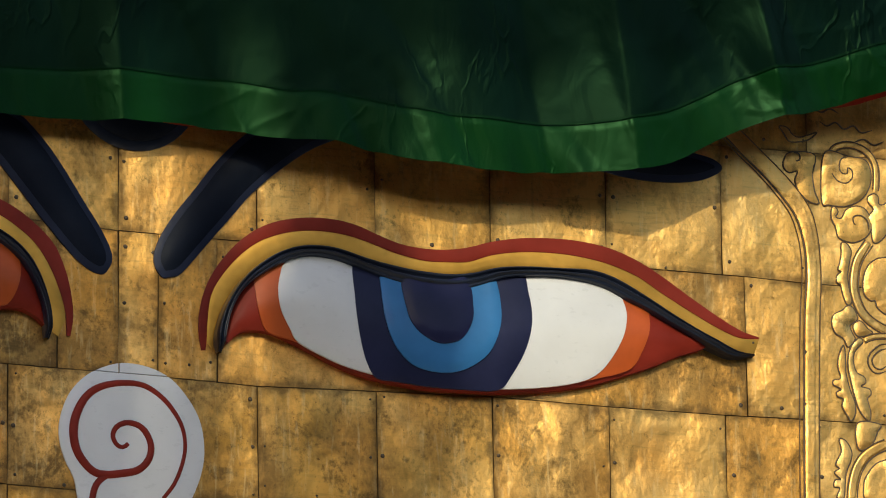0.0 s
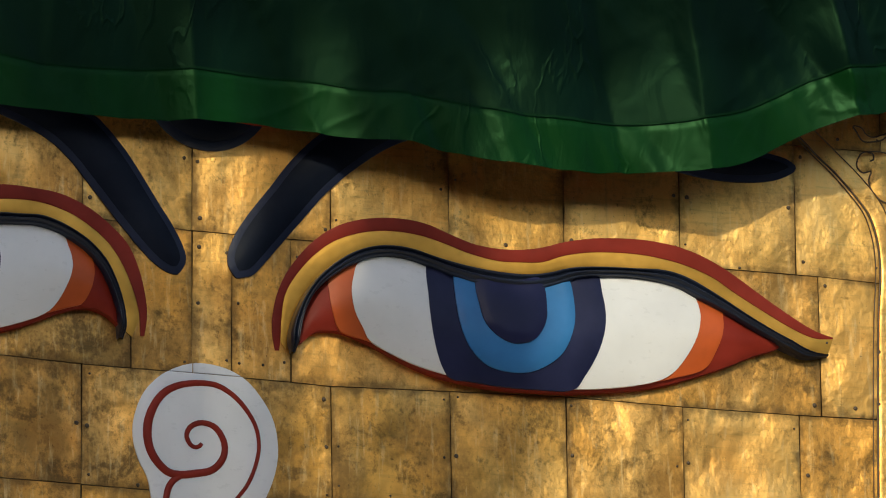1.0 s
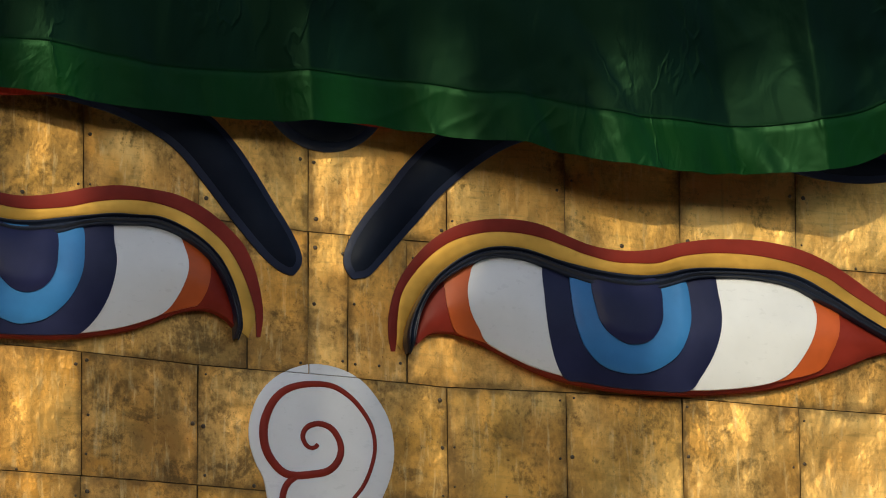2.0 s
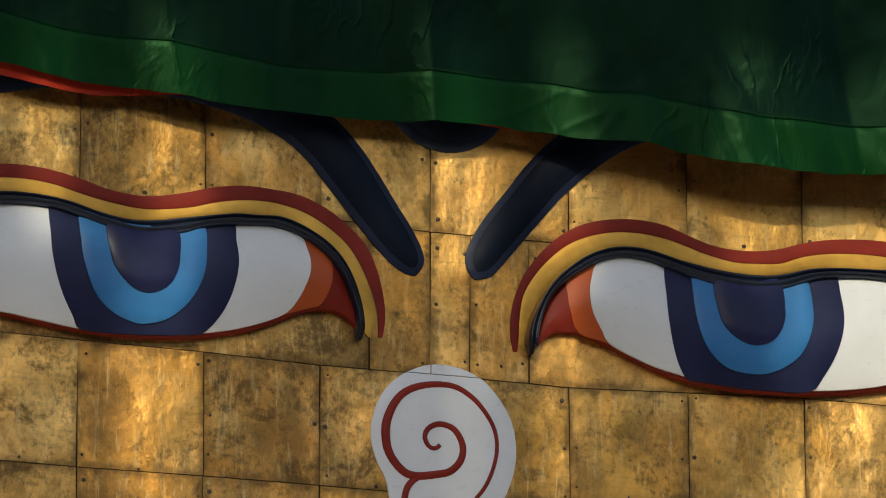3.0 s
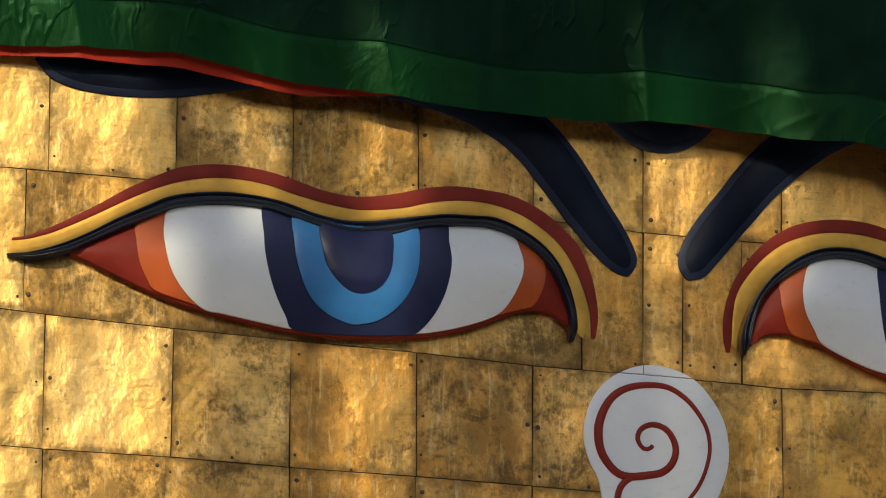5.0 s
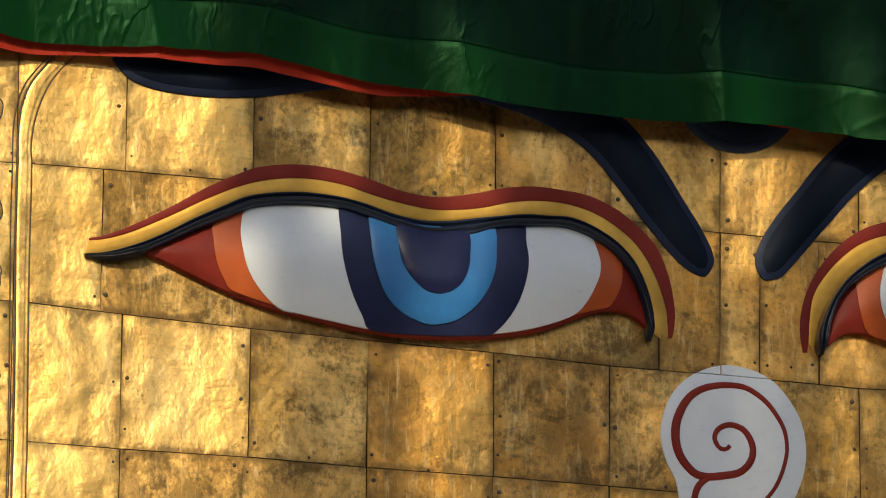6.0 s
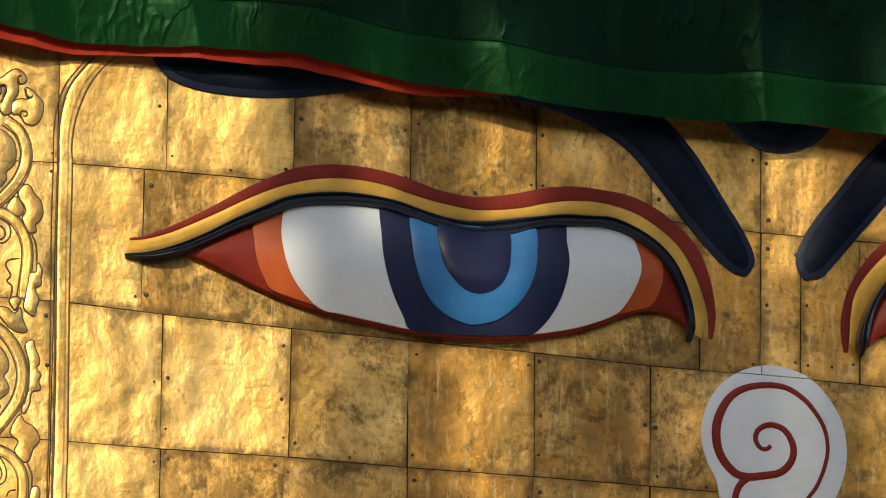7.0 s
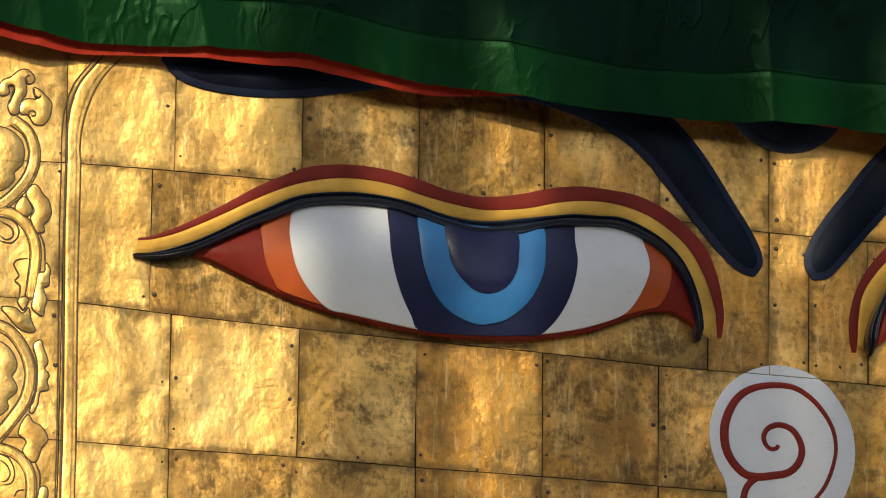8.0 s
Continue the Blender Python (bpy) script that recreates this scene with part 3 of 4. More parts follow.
part("centre", plate(disc(*MARK, 0.118), 0.035, 0.01, 0.012, deep=0.004, dome=0.02), RED, mark, "dull red boss")

# ---- the white curl of the nose ----
curl = thing("nose_curl", "white painted nose curl with a red spiral line", "painted curl")
CURL = spline([(0.010, -0.392), (0.099, -0.398), (0.175, -0.431), (0.232, -0.491), (0.272, -0.563), (0.287, -0.647), (0.281, -0.723), (0.256, -0.800), (0.212, -0.888), (0.155, -0.986), (0.109, -1.111), (0.056, -1.226), (-0.019, -1.241), (-0.085, -1.162), (-0.117, -1.053), (-0.132, -0.933), (-0.138, -0.850), (-0.151, -0.785), (-0.179, -0.731), (-0.198, -0.667), (-0.198, -0.602), (-0.174, -0.524), (-0.132, -0.464), (-0.072, -0.420)], closed=True)


def clipped(poly, nx, nz, c):
    """The part of a closed outline where nx * x + nz * z > c."""
    res = []
    for p, q in zip(poly, np.roll(poly, -1, 0)):
        dp, dq = nx * p[0] + nz * p[1] - c, nx * q[0] + nz * q[1] - c
        if dp > 0:
            res.append(p)
        if dp * dq < 0:
            res.append(p + (q - p) * dp / (dp - dq))
    return np.array(res)


SEAM = -0.425
top_piece = clipped(CURL, 0, 1, SEAM + 0.002)
part("upper_panel", plate(clipped(top_piece, -1, 0, 0.001), 0.005, 0.005, 0.004), WHITE, curl)
part("upper_panel", plate(clipped(top_piece, 1, 0, 0.003), 0.005, 0.005, 0.004), WHITE, curl)
part("lower_panel", plate(clipped(CURL, 0, -1, -SEAM + 0.001), 0.005, 0.006, 0.004), WHITE, curl)
part("spiral_line", ridge([(0.030, -0.660), (0.021, -0.670), (0.006, -0.674), (-0.011, -0.663), (-0.021, -0.636), (-0.007, -0.606), (0.032, -0.590), (0.078, -0.605), (0.106, -0.654), (0.100, -0.705), (0.064, -0.745), (0.008, -0.761), (-0.049, -0.769), (-0.092, -0.758), (-0.134, -0.711), (-0.151, -0.656), (-0.147, -0.590), (-0.115, -0.521), (-0.068, -0.481), (-0.002, -0.461), (0.074, -0.460), (0.131, -0.487), (0.175, -0.529), (0.211, -0.588), (0.222, -0.654), (0.210, -0.720), (0.184, -0.783), (0.149, -0.832), (0.096, -0.904), (0.045, -0.986)], 0.024, 0.010, 0.009, (0.85, 0.6), swell=((0, 0.75), (0.25, 1.1), (0.42, 1.3), (0.55, 0.95), (0.75, 0.6), (1, 0.6))), RED, curl, "raised dark red spiral")
part("stem_line", ridge([(-0.036, -0.768), (-0.068, -0.793), (-0.085, -0.828), (-0.090, -0.885), (-0.081, -0.977), (-0.058, -1.069)], 0.023, 0.010, 0.009, (0.9, 0.6)), RED, curl)


# ---- the hanging cloth ----
HEM_LINE = spline([(-2.682, 0.499), (-2.573, 0.487), (-2.408, 0.465), (-2.207, 0.462), (-2.041, 0.465), (-1.894, 0.469), (-1.746, 0.474), (-1.598, 0.473), (-1.449, 0.453), (-1.300, 0.431), (-1.132, 0.417), (-0.926, 0.406), (-0.719, 0.382), (-0.531, 0.369), (-0.342, 0.376), (-0.152, 0.383), (0.134, 0.386), (0.345, 0.384)]
                  + [(0.505, 0.361), (0.659, 0.364)] + [(0.848, 0.334)] + [(1.048, 0.309), (1.242, 0.310), (1.438, 0.315), (1.635, 0.331), (1.793, 0.369), (1.933, 0.438), (2.074, 0.516), (2.337, 0.606), (2.577, 0.701), (2.724, 0.745)], 0.02)


def hem(x):
    return np.interp(x, HEM_LINE[:, 0], HEM_LINE[:, 1])


def creases(x, z, seed):
    """Sharp slanting creases, in patches, stronger at the sunny end."""
    where = max(0.0, noise.noise(Vector((x * 0.9 + 4.2, z * 0.7, 5.0 + seed))) + 0.12 + 0.10 * x)
    a = 1 - abs(noise.noise(Vector((x * 5.5 + 2.5 * z, z * 1.3, 11.0 + seed)))) * 2.2
    b = 1 - abs(noise.noise(Vector((x * 4.0 - 5.0 * z, z * 3.0 + x, 17.0 + seed)))) * 2.2
    return 0.014 * where * (max(0.0, a) ** 4 + 0.5 * max(0.0, b) ** 6)


def pleats(x, z):
    """Fine upright pleats that come and go along the cloth."""
    where = max(0.0, noise.noise(Vector((x * 0.8, z * 0.4, 31.0))) + 0.3)
    return where * (noise.noise(Vector((x * 11.0 + 1.5 * z, z * 0.9, 41.0))) + 0.5 * noise.noise(Vector((x * 24.0 - 2.0 * z, z * 1.4, 43.0))))


def gather(x, s):
    """The tight pleats of the hem band."""
    where = max(0.0, noise.noise(Vector((x * 1.3, 3.3, 8.0))) + 0.25)
    return 0.014 * where * noise.noise(Vector((x * 17.0 + 1.2 * s, 0.6 * s, 21.0))) * (1.0 - 0.75 * s)


def cloth_out(x, z, seed=0.0):
    """How far the cloth stands off the wall."""
    low = max(0.0, 1 - (z - hem(x)) / 1.3)
    v = Vector((x * 1.1 + seed, z * 0.35, 3.0))
    w = Vector((x * 2.3 + 0.9 * z, z * 0.8, 7.0 + seed))
    c = Vector((x * 5.0 + 3.0 * z, z * 1.6 - x * 2.2, 1.0 + seed))
    drape = (1 - abs(noise.noise(Vector((x * 1.7 + 0.22 * z, z * 0.12, 51.0 + seed)))) * 1.6) ** 2
    folds = 0.11 * (drape - 0.5) + 0.10 * noise.noise(v) + 0.10 * (abs(noise.noise(w)) - 0.25) + 0.03 * max(0.0, noise.noise(c) - 0.12) + creases(x, z, seed) + 0.010 * pleats(x, z)
    base = float(np.interp(x, (-2.9, 0.3, 1.25, 2.9), (0.085, 0.12, 0.21, 0.30)))
    return base + folds * (0.45 + 0.55 * low) * base / 0.25 + 0.06 * (1 - low)


def cloth_strip(z_of, steps, out_of, x0=-2.95, x1=2.95, dx=0.009):
    """A sheet of cloth between x0 and x1; z_of(x, s) gives its heights for s from 0 to 1."""
    xs = np.arange(x0, x1, dx)
    verts, faces = [], []
    for x in xs:
        for s in np.linspace(0, 1, steps):
            z = z_of(x, s)
            verts.append(on_wall(x, z, out_of(x, z, s)))
    for i in range(len(xs) - 1):
        for j in range(steps - 1):
            k = i * steps + j
            faces.append((k, k + 1, k + 1 + steps, k + steps))
    me = bpy.data.meshes.new("cloth")
    me.from_pydata(verts, [], faces)
    bm = bmesh.new()
    bm.from_mesh(me)
    bpy.data.meshes.remove(me)
    bmesh.ops.recalc_face_normals(bm, faces=bm.faces)
    for f in bm.faces:
        f.smooth = True
    return bm


def flutter(x):
    return 0.012 * noise.noise(Vector((x * 3.0, 5.0, 0))) + 0.006 * noise.noise(Vector((x * 9.0, 2.0, 0)))


def seam_height(x):
    return 0.165 + 0.02 * noise.noise(Vector((x * 1.4, 9.0, 0)))


valance = thing("hanging_cloth", "dark green cloth valance with satin hem and red lining", "valance")
part("cloth", cloth_strip(lambda x, s: hem(x) + seam_height(x) + s * (1.88 - hem(x) - seam_height(x)), 90,
                          lambda x, z, s: cloth_out(x, z)), GREEN, valance, "dark bottle-green cloth in soft folds")
part("hem_band", cloth_strip(lambda x, s: hem(x) + flutter(x) + s * (seam_height(x) + 0.012 - flutter(x)), 22,
                             lambda x, z, s: cloth_out(x, z) + 0.007 * min(1, 6 * (1 - s)) + gather(x, s)),
     HEM, valance, "brighter green satin hem band")


part("seam", cloth_strip(lambda x, s: hem(x) + seam_height(x) + 0.010 - 0.007 * s, 3, lambda x, z, s: cloth_out(x, z) + 0.010), SEAM_GREEN, valance, "dark stitched seam")


def lining_drop(x):
    return 0.052 * max(0.0, min(1.0, (-0.75 - x) / 0.4)) + 0.035 * max(0.0, min(1.0, (x - 2.3) / 0.2)) + 0.012 * noise.noise(Vector((x * 2.2, 1.0, 4))) - 0.020


part("lining", cloth_strip(lambda x, s: hem(x) - lining_drop(x) + s * 0.08, 6, lambda x, z, s: cloth_out(x, max(z, hem(x))) - 0.022), LINING, valance, "red lining")

# ---- border mouldings and scrollwork ----
def moulding(outer, inner):
    m = tagged(new("trim"), "gilded bead moulding that arches under the cloth", "moulding", kind="structure")
    part("bead", band(outer, inner, (0.0, 0.0013, 0.0016, 0.0016, 0.0016, 0.0016, 0.0016, 0.0014, 0.0, 0.0010, 0.0), 0.0055, None, 120), GILT_TRIM, m)
    for line, width, k in ((outer, 0.007, -0.006), (outer, 0.004, -0.022), (inner, 0.004, 0.002)):
        c = spline(line, 0.03)
        way = 1 if inner[0][0] > outer[0][0] else -1
        part("joint", ridge([(x + way * k, z) for x, z in c], width, 0.0025, 0.0062, (1, 1)), GROOVE_SHADE, m, "dark open joint")


moulding([(2.366, -0.807), (2.366, -0.657), (2.373, -0.304), (2.382, -0.031), (2.391, 0.087), (2.391, 0.166), (2.381, 0.243), (2.355, 0.320), (2.306, 0.384), (2.237, 0.456), (2.174, 0.510), (2.109, 0.573), (2.020, 0.633), (1.881, 0.689)],
         [(2.412, -0.804), (2.412, -0.653), (2.420, -0.300), (2.429, -0.027), (2.436, 0.091), (2.434, 0.189), (2.426, 0.263), (2.408, 0.334), (2.367, 0.399), (2.308, 0.463), (2.239, 0.526), (2.170, 0.588), (2.081, 0.659), (1.922, 0.732)])
moulding([(-2.308, -1.166), (-2.310, -0.965), (-2.309, -0.836), (-2.312, -0.505), (-2.318, -0.134), (-2.317, 0.072), (-2.318, 0.175), (-2.309, 0.261), (-2.289, 0.328), (-2.257, 0.379), (-2.191, 0.457), (-2.091, 0.537)],
         [(-2.270, -1.163), (-2.272, -0.962), (-2.271, -0.833), (-2.278, -0.316), (-2.278, 0.057), (-2.282, 0.122), (-2.275, 0.207), (-2.251, 0.294), (-2.211, 0.374), (-2.141, 0.452), (-2.027, 0.537)])


def leaf(o, pts):
    """An embossed leaf, edged by a dark bead that imitates a shaded groove."""
    ring = spline(pts, 0.0045, closed=True)
    body = part("leaf", plate(ring, 0.003, 0.005, 0.020, None, 0.011, dome=0.005), GILT_TRIM, o)
    loop = [tuple(q) for q in ring]
    part("groove", ridge(loop + loop[:1], 0.0062, 0.002, 0.0045, (1, 1), 0.0045), GROOVE_SHADE, body, "dark bead painted as groove shade")


def scroll(o, width, pts):
    """A flat raised stem between two dark beads that imitate shaded grooves."""
    stem = part("scroll", ridge(pts, width, 0.0035, 0.003, (0.7, 0.6), 0.008, 4.0), GILT_TRIM, o)
    c = spline(pts, 0.008)
    t = np.gradient(c, axis=0)
    t /= np.linalg.norm(t, axis=1)[:, None] + 1e-9
    for k in (-0.5, 0.5):
        edge = c + k * (width + 0.006) * np.stack([-t[:, 1], t[:, 0]], 1)
        part("groove", ridge([tuple(q) for q in edge[::3]], 0.0050, 0.0022, 0.004, (1, 1), 0.008), GROOVE_SHADE, stem, "dark bead painted as groove shade")


def chased(o, pts, out=0.0045):
    """A dark bead as the shade of a chased line, on the sheet, or on a leaf where out says so."""
    part("incised_line", ridge(pts, 0.006, 0.002, out, (0.5, 0.3), 0.007), GROOVE_SHADE, o, "dark bead painted as the shade of a chased line")


ornament = thing("scroll_ornament", "gilded embossed leaf scrolls along the wall's sunny edge", "scroll ornament", "scroll ornaments")
leaf(ornament, [(2.466, 0.550), (2.547, 0.542), (2.608, 0.533), (2.627, 0.486), (2.617, 0.435), (2.587, 0.393), (2.532, 0.366), (2.471, 0.365), (2.451, 0.367), (2.447, 0.449)])
chased(ornament, [(2.484, 0.476), (2.504, 0.451), (2.534, 0.445), (2.555, 0.463), (2.558, 0.489), (2.542, 0.500), (2.539, 0.479), (2.519, 0.480), (2.511, 0.501), (2.520, 0.529), (2.543, 0.539)], 0.0105)
scroll(ornament, 0.016, [(2.486, 0.548), (2.503, 0.569), (2.538, 0.582), (2.578, 0.580), (2.618, 0.560), (2.642, 0.523), (2.646, 0.468), (2.639, 0.417)])
leaf(ornament, [(2.344, 0.538), (2.319, 0.516), (2.313, 0.486), (2.332, 0.466), (2.363, 0.473), (2.354, 0.441), (2.365, 0.406), (2.397, 0.374), (2.437, 0.367), (2.422, 0.407), (2.417, 0.466), (2.425, 0.536)])
chased(ornament, [(2.350, 0.535), (2.368, 0.533), (2.370, 0.513), (2.355, 0.506)], 0.0105)
chased(ornament, [(2.425, 0.534), (2.417, 0.466), (2.424, 0.408), (2.441, 0.370)])
leaf(ornament, [(2.487, 0.362), (2.505, 0.346), (2.496, 0.326), (2.517, 0.323), (2.536, 0.355), (2.573, 0.370), (2.603, 0.361), (2.622, 0.327), (2.621, 0.291), (2.600, 0.262), (2.563, 0.243), (2.529, 0.244), (2.503, 0.257), (2.495, 0.290), (2.480, 0.324)])
chased(ornament, [(2.565, 0.302), (2.557, 0.311), (2.559, 0.331), (2.586, 0.336), (2.608, 0.318), (2.613, 0.287)], 0.0105)
scroll(ornament, 0.026, [(2.614, 0.247), (2.574, 0.185), (2.558, 0.124), (2.558, 0.066), (2.581, 0.005), (2.622, -0.033), (2.682, -0.061)])
leaf(ornament, [(2.720, 0.202), (2.675, 0.200), (2.639, 0.191), (2.607, 0.164), (2.590, 0.117), (2.591, 0.068), (2.614, 0.045), (2.630, 0.046), (2.638, 0.022), (2.670, 0.001), (2.714, 0.005)])
leaf(ornament, [(2.614, 0.405), (2.635, 0.419), (2.651, 0.409), (2.652, 0.385), (2.668, 0.383), (2.695, 0.393), (2.693, 0.314), (2.661, 0.262), (2.630, 0.249), (2.622, 0.307), (2.614, 0.336), (2.633, 0.364), (2.616, 0.386)])
leaf(ornament, [(2.514, 0.235), (2.533, 0.236), (2.548, 0.212), (2.543, 0.182), (2.534, 0.132), (2.535, 0.093), (2.545, 0.035), (2.529, 0.024), (2.514, 0.062), (2.508, 0.091), (2.494, 0.099), (2.497, 0.123), (2.512, 0.136), (2.500, 0.143), (2.508, 0.169), (2.513, 0.199)])
leaf(ornament, [(2.533, 0.020), (2.512, 0.003), (2.481, -0.016), (2.473, -0.044), (2.484, -0.078), (2.513, -0.095), (2.529, -0.123), (2.554, -0.095), (2.546, -0.076), (2.537, -0.048), (2.564, -0.024), (2.553, 0.010)])
leaf(ornament, [(2.549, -0.049), (2.574, -0.029), (2.601, -0.054), (2.617, -0.068), (2.566, -0.083)])
leaf(ornament, [(2.513, -0.118), (2.496, -0.155), (2.491, -0.194), (2.500, -0.233), (2.475, -0.242), (2.473, -0.258), (2.501, -0.271), (2.484, -0.283), (2.488, -0.298), (2.508, -0.304), (2.503, -0.330), (2.522, -0.363), (2.532, -0.378), (2.547, -0.355), (2.548, -0.316), (2.531, -0.269), (2.518, -0.212), (2.518, -0.163)])
leaf(ornament, [(2.566, -0.090), (2.537, -0.128), (2.527, -0.182), (2.536, -0.239), (2.552, -0.306), (2.567, -0.344), (2.597, -0.373), (2.603, -0.341), (2.593, -0.297), (2.605, -0.282), (2.602, -0.263), (2.570, -0.256), (2.588, -0.241), (2.583, -0.222), (2.557, -0.208), (2.546, -0.170), (2.553, -0.135), (2.582, -0.101)])
scroll(ornament, 0.014, [(2.586, -0.095), (2.621, -0.080), (2.682, -0.071)])
chased(ornament, [(2.666, -0.117), (2.640, -0.127), (2.615, -0.155), (2.620, -0.183), (2.644, -0.191), (2.665, -0.176)])
chased(ornament, [(2.667, -0.101), (2.642, -0.107), (2.609, -0.136), (2.598, -0.166), (2.608, -0.194), (2.631, -0.206), (2.664, -0.195)])
leaf(ornament, [(2.556, -0.384), (2.556, -0.471), (2.600, -0.458), (2.626, -0.407), (2.635, -0.381)])
leaf(ornament, [(2.490, -0.443), (2.514, -0.451), (2.531, -0.483), (2.528, -0.512), (2.509, -0.562), (2.499, -0.644), (2.475, -0.646), (2.486, -0.612), (2.466, -0.608), (2.472, -0.584), (2.492, -0.583), (2.469, -0.561), (2.487, -0.544), (2.474, -0.530), (2.495, -0.486)])
scroll(ornament, 0.03, [(2.528, -0.657), (2.534, -0.599), (2.550, -0.543), (2.579, -0.498), (2.620, -0.466), (2.671, -0.442)])
leaf(ornament, [(2.585, -0.653), (2.572, -0.596), (2.587, -0.556), (2.619, -0.518), (2.655, -0.502), (2.700, -0.492), (2.696, -0.644)])
leaf(ornament, [(2.302, 0.624), (2.315, 0.605), (2.335, 0.577), (2.365, 0.576), (2.406, 0.588), (2.437, 0.616), (2.407, 0.604), (2.370, 0.592), (2.346, 0.602), (2.336, 0.617), (2.322, 0.625)])
chased(ornament, [(2.448, 0.655), (2.474, 0.642), (2.505, 0.657), (2.534, 0.636), (2.569, 0.651), (2.595, 0.630), (2.636, 0.641)])
chased(ornament, [(2.425, 0.701), (2.455, 0.688), (2.485, 0.703), (2.516, 0.690)])
chased(ornament, [(2.574, 0.596), (2.605, 0.607), (2.641, 0.590), (2.676, 0.606)])
ornament = thing("scroll_ornament", "gilded embossed leaf scrolls and rings along the border", "scroll ornament", "scroll ornaments")
scroll(ornament, 0.032, [(-2.496, 0.201), (-2.453, 0.171), (-2.430, 0.125), (-2.427, 0.076), (-2.438, 0.032), (-2.464, -0.015), (-2.514, -0.070), (-2.568, -0.101)])
leaf(ornament, [(-2.575, 0.175), (-2.539, 0.176), (-2.502, 0.165), (-2.470, 0.136), (-2.460, 0.099), (-2.466, 0.058), (-2.489, 0.031), (-2.489, 0.007), (-2.506, -0.017), (-2.533, -0.035), (-2.569, -0.038)])
leaf(ornament, [(-2.551, 0.288), (-2.537, 0.327), (-2.507, 0.345), (-2.489, 0.363), (-2.462, 0.374), (-2.438, 0.359), (-2.433, 0.337), (-2.451, 0.326), (-2.461, 0.338), (-2.458, 0.297), (-2.474, 0.267), (-2.483, 0.225), (-2.507, 0.223), (-2.515, 0.254), (-2.496, 0.293), (-2.499, 0.314), (-2.517, 0.316), (-2.513, 0.292), (-2.532, 0.280)])
chased(ornament, [(-2.455, 0.327), (-2.461, 0.340), (-2.458, 0.351), (-2.447, 0.352)], 0.0105)
chased(ornament, [(-2.520, 0.310), (-2.510, 0.318), (-2.499, 0.314), (-2.502, 0.293), (-2.513, 0.254)], 0.0105)
leaf(ornament, [(-2.472, 0.265), (-2.450, 0.277), (-2.423, 0.278), (-2.434, 0.299), (-2.433, 0.316), (-2.411, 0.307), (-2.396, 0.293), (-2.377, 0.272), (-2.376, 0.248), (-2.383, 0.219), (-2.402, 0.195), (-2.430, 0.196), (-2.445, 0.217), (-2.456, 0.225), (-2.471, 0.224), (-2.478, 0.237)])
chased(ornament, [(-2.449, 0.217), (-2.449, 0.232), (-2.438, 0.237), (-2.427, 0.230), (-2.430, 0.220), (-2.441, 0.221)], 0.0105)
chased(ornament, [(-2.433, 0.309), (-2.432, 0.290), (-2.417, 0.282), (-2.412, 0.292)], 0.0105)
leaf(ornament, [(-2.449, -0.040), (-2.428, -0.006), (-2.410, -0.012), (-2.396, -0.035), (-2.378, -0.052), (-2.368, -0.089), (-2.376, -0.117), (-2.392, -0.137), (-2.388, -0.156), (-2.411, -0.163), (-2.425, -0.140), (-2.433, -0.115), (-2.422, -0.088)])
leaf(ornament, [(-2.456, -0.048), (-2.430, -0.085), (-2.438, -0.106), (-2.453, -0.111), (-2.484, -0.088)])
scroll(ornament, 0.03, [(-2.549, -0.103), (-2.495, -0.106), (-2.461, -0.125), (-2.435, -0.156), (-2.418, -0.199), (-2.414, -0.251), (-2.420, -0.317), (-2.427, -0.382)])
chased(ornament, [(-2.531, -0.124), (-2.503, -0.125), (-2.475, -0.145), (-2.471, -0.178), (-2.489, -0.202), (-2.514, -0.204), (-2.538, -0.197)])
chased(ornament, [(-2.529, -0.183), (-2.511, -0.195), (-2.489, -0.183), (-2.493, -0.156), (-2.530, -0.135)])
chased(ornament, [(-2.440, -0.250), (-2.472, -0.258), (-2.483, -0.276), (-2.466, -0.308), (-2.478, -0.327), (-2.461, -0.344), (-2.465, -0.386)])
chased(ornament, [(-2.402, -0.166), (-2.387, -0.202), (-2.383, -0.260)])
leaf(ornament, [(-2.409, -0.325), (-2.418, -0.382), (-2.421, -0.410), (-2.406, -0.427), (-2.386, -0.434), (-2.381, -0.406), (-2.375, -0.378), (-2.387, -0.345), (-2.369, -0.331), (-2.369, -0.303), (-2.366, -0.280), (-2.381, -0.259), (-2.383, -0.289), (-2.402, -0.295)])
leaf(ornament, [(-2.467, -0.390), (-2.457, -0.413), (-2.448, -0.419), (-2.433, -0.387), (-2.448, -0.377)])
leaf(ornament, [(-2.519, -0.418), (-2.495, -0.447), (-2.467, -0.478), (-2.439, -0.491), (-2.410, -0.486), (-2.424, -0.449), (-2.432, -0.411), (-2.450, -0.432), (-2.477, -0.415)])
scroll(ornament, 0.032, [(-2.548, -0.476), (-2.512, -0.482), (-2.477, -0.505), (-2.445, -0.547), (-2.424, -0.598), (-2.420, -0.652), (-2.437, -0.718), (-2.471, -0.774), (-2.511, -0.829), (-2.538, -0.862)])
leaf(ornament, [(-2.556, -0.532), (-2.520, -0.531), (-2.486, -0.554), (-2.467, -0.589), (-2.467, -0.617), (-2.480, -0.640), (-2.465, -0.667), (-2.465, -0.690), (-2.493, -0.720), (-2.489, -0.742), (-2.513, -0.768), (-2.549, -0.777)])
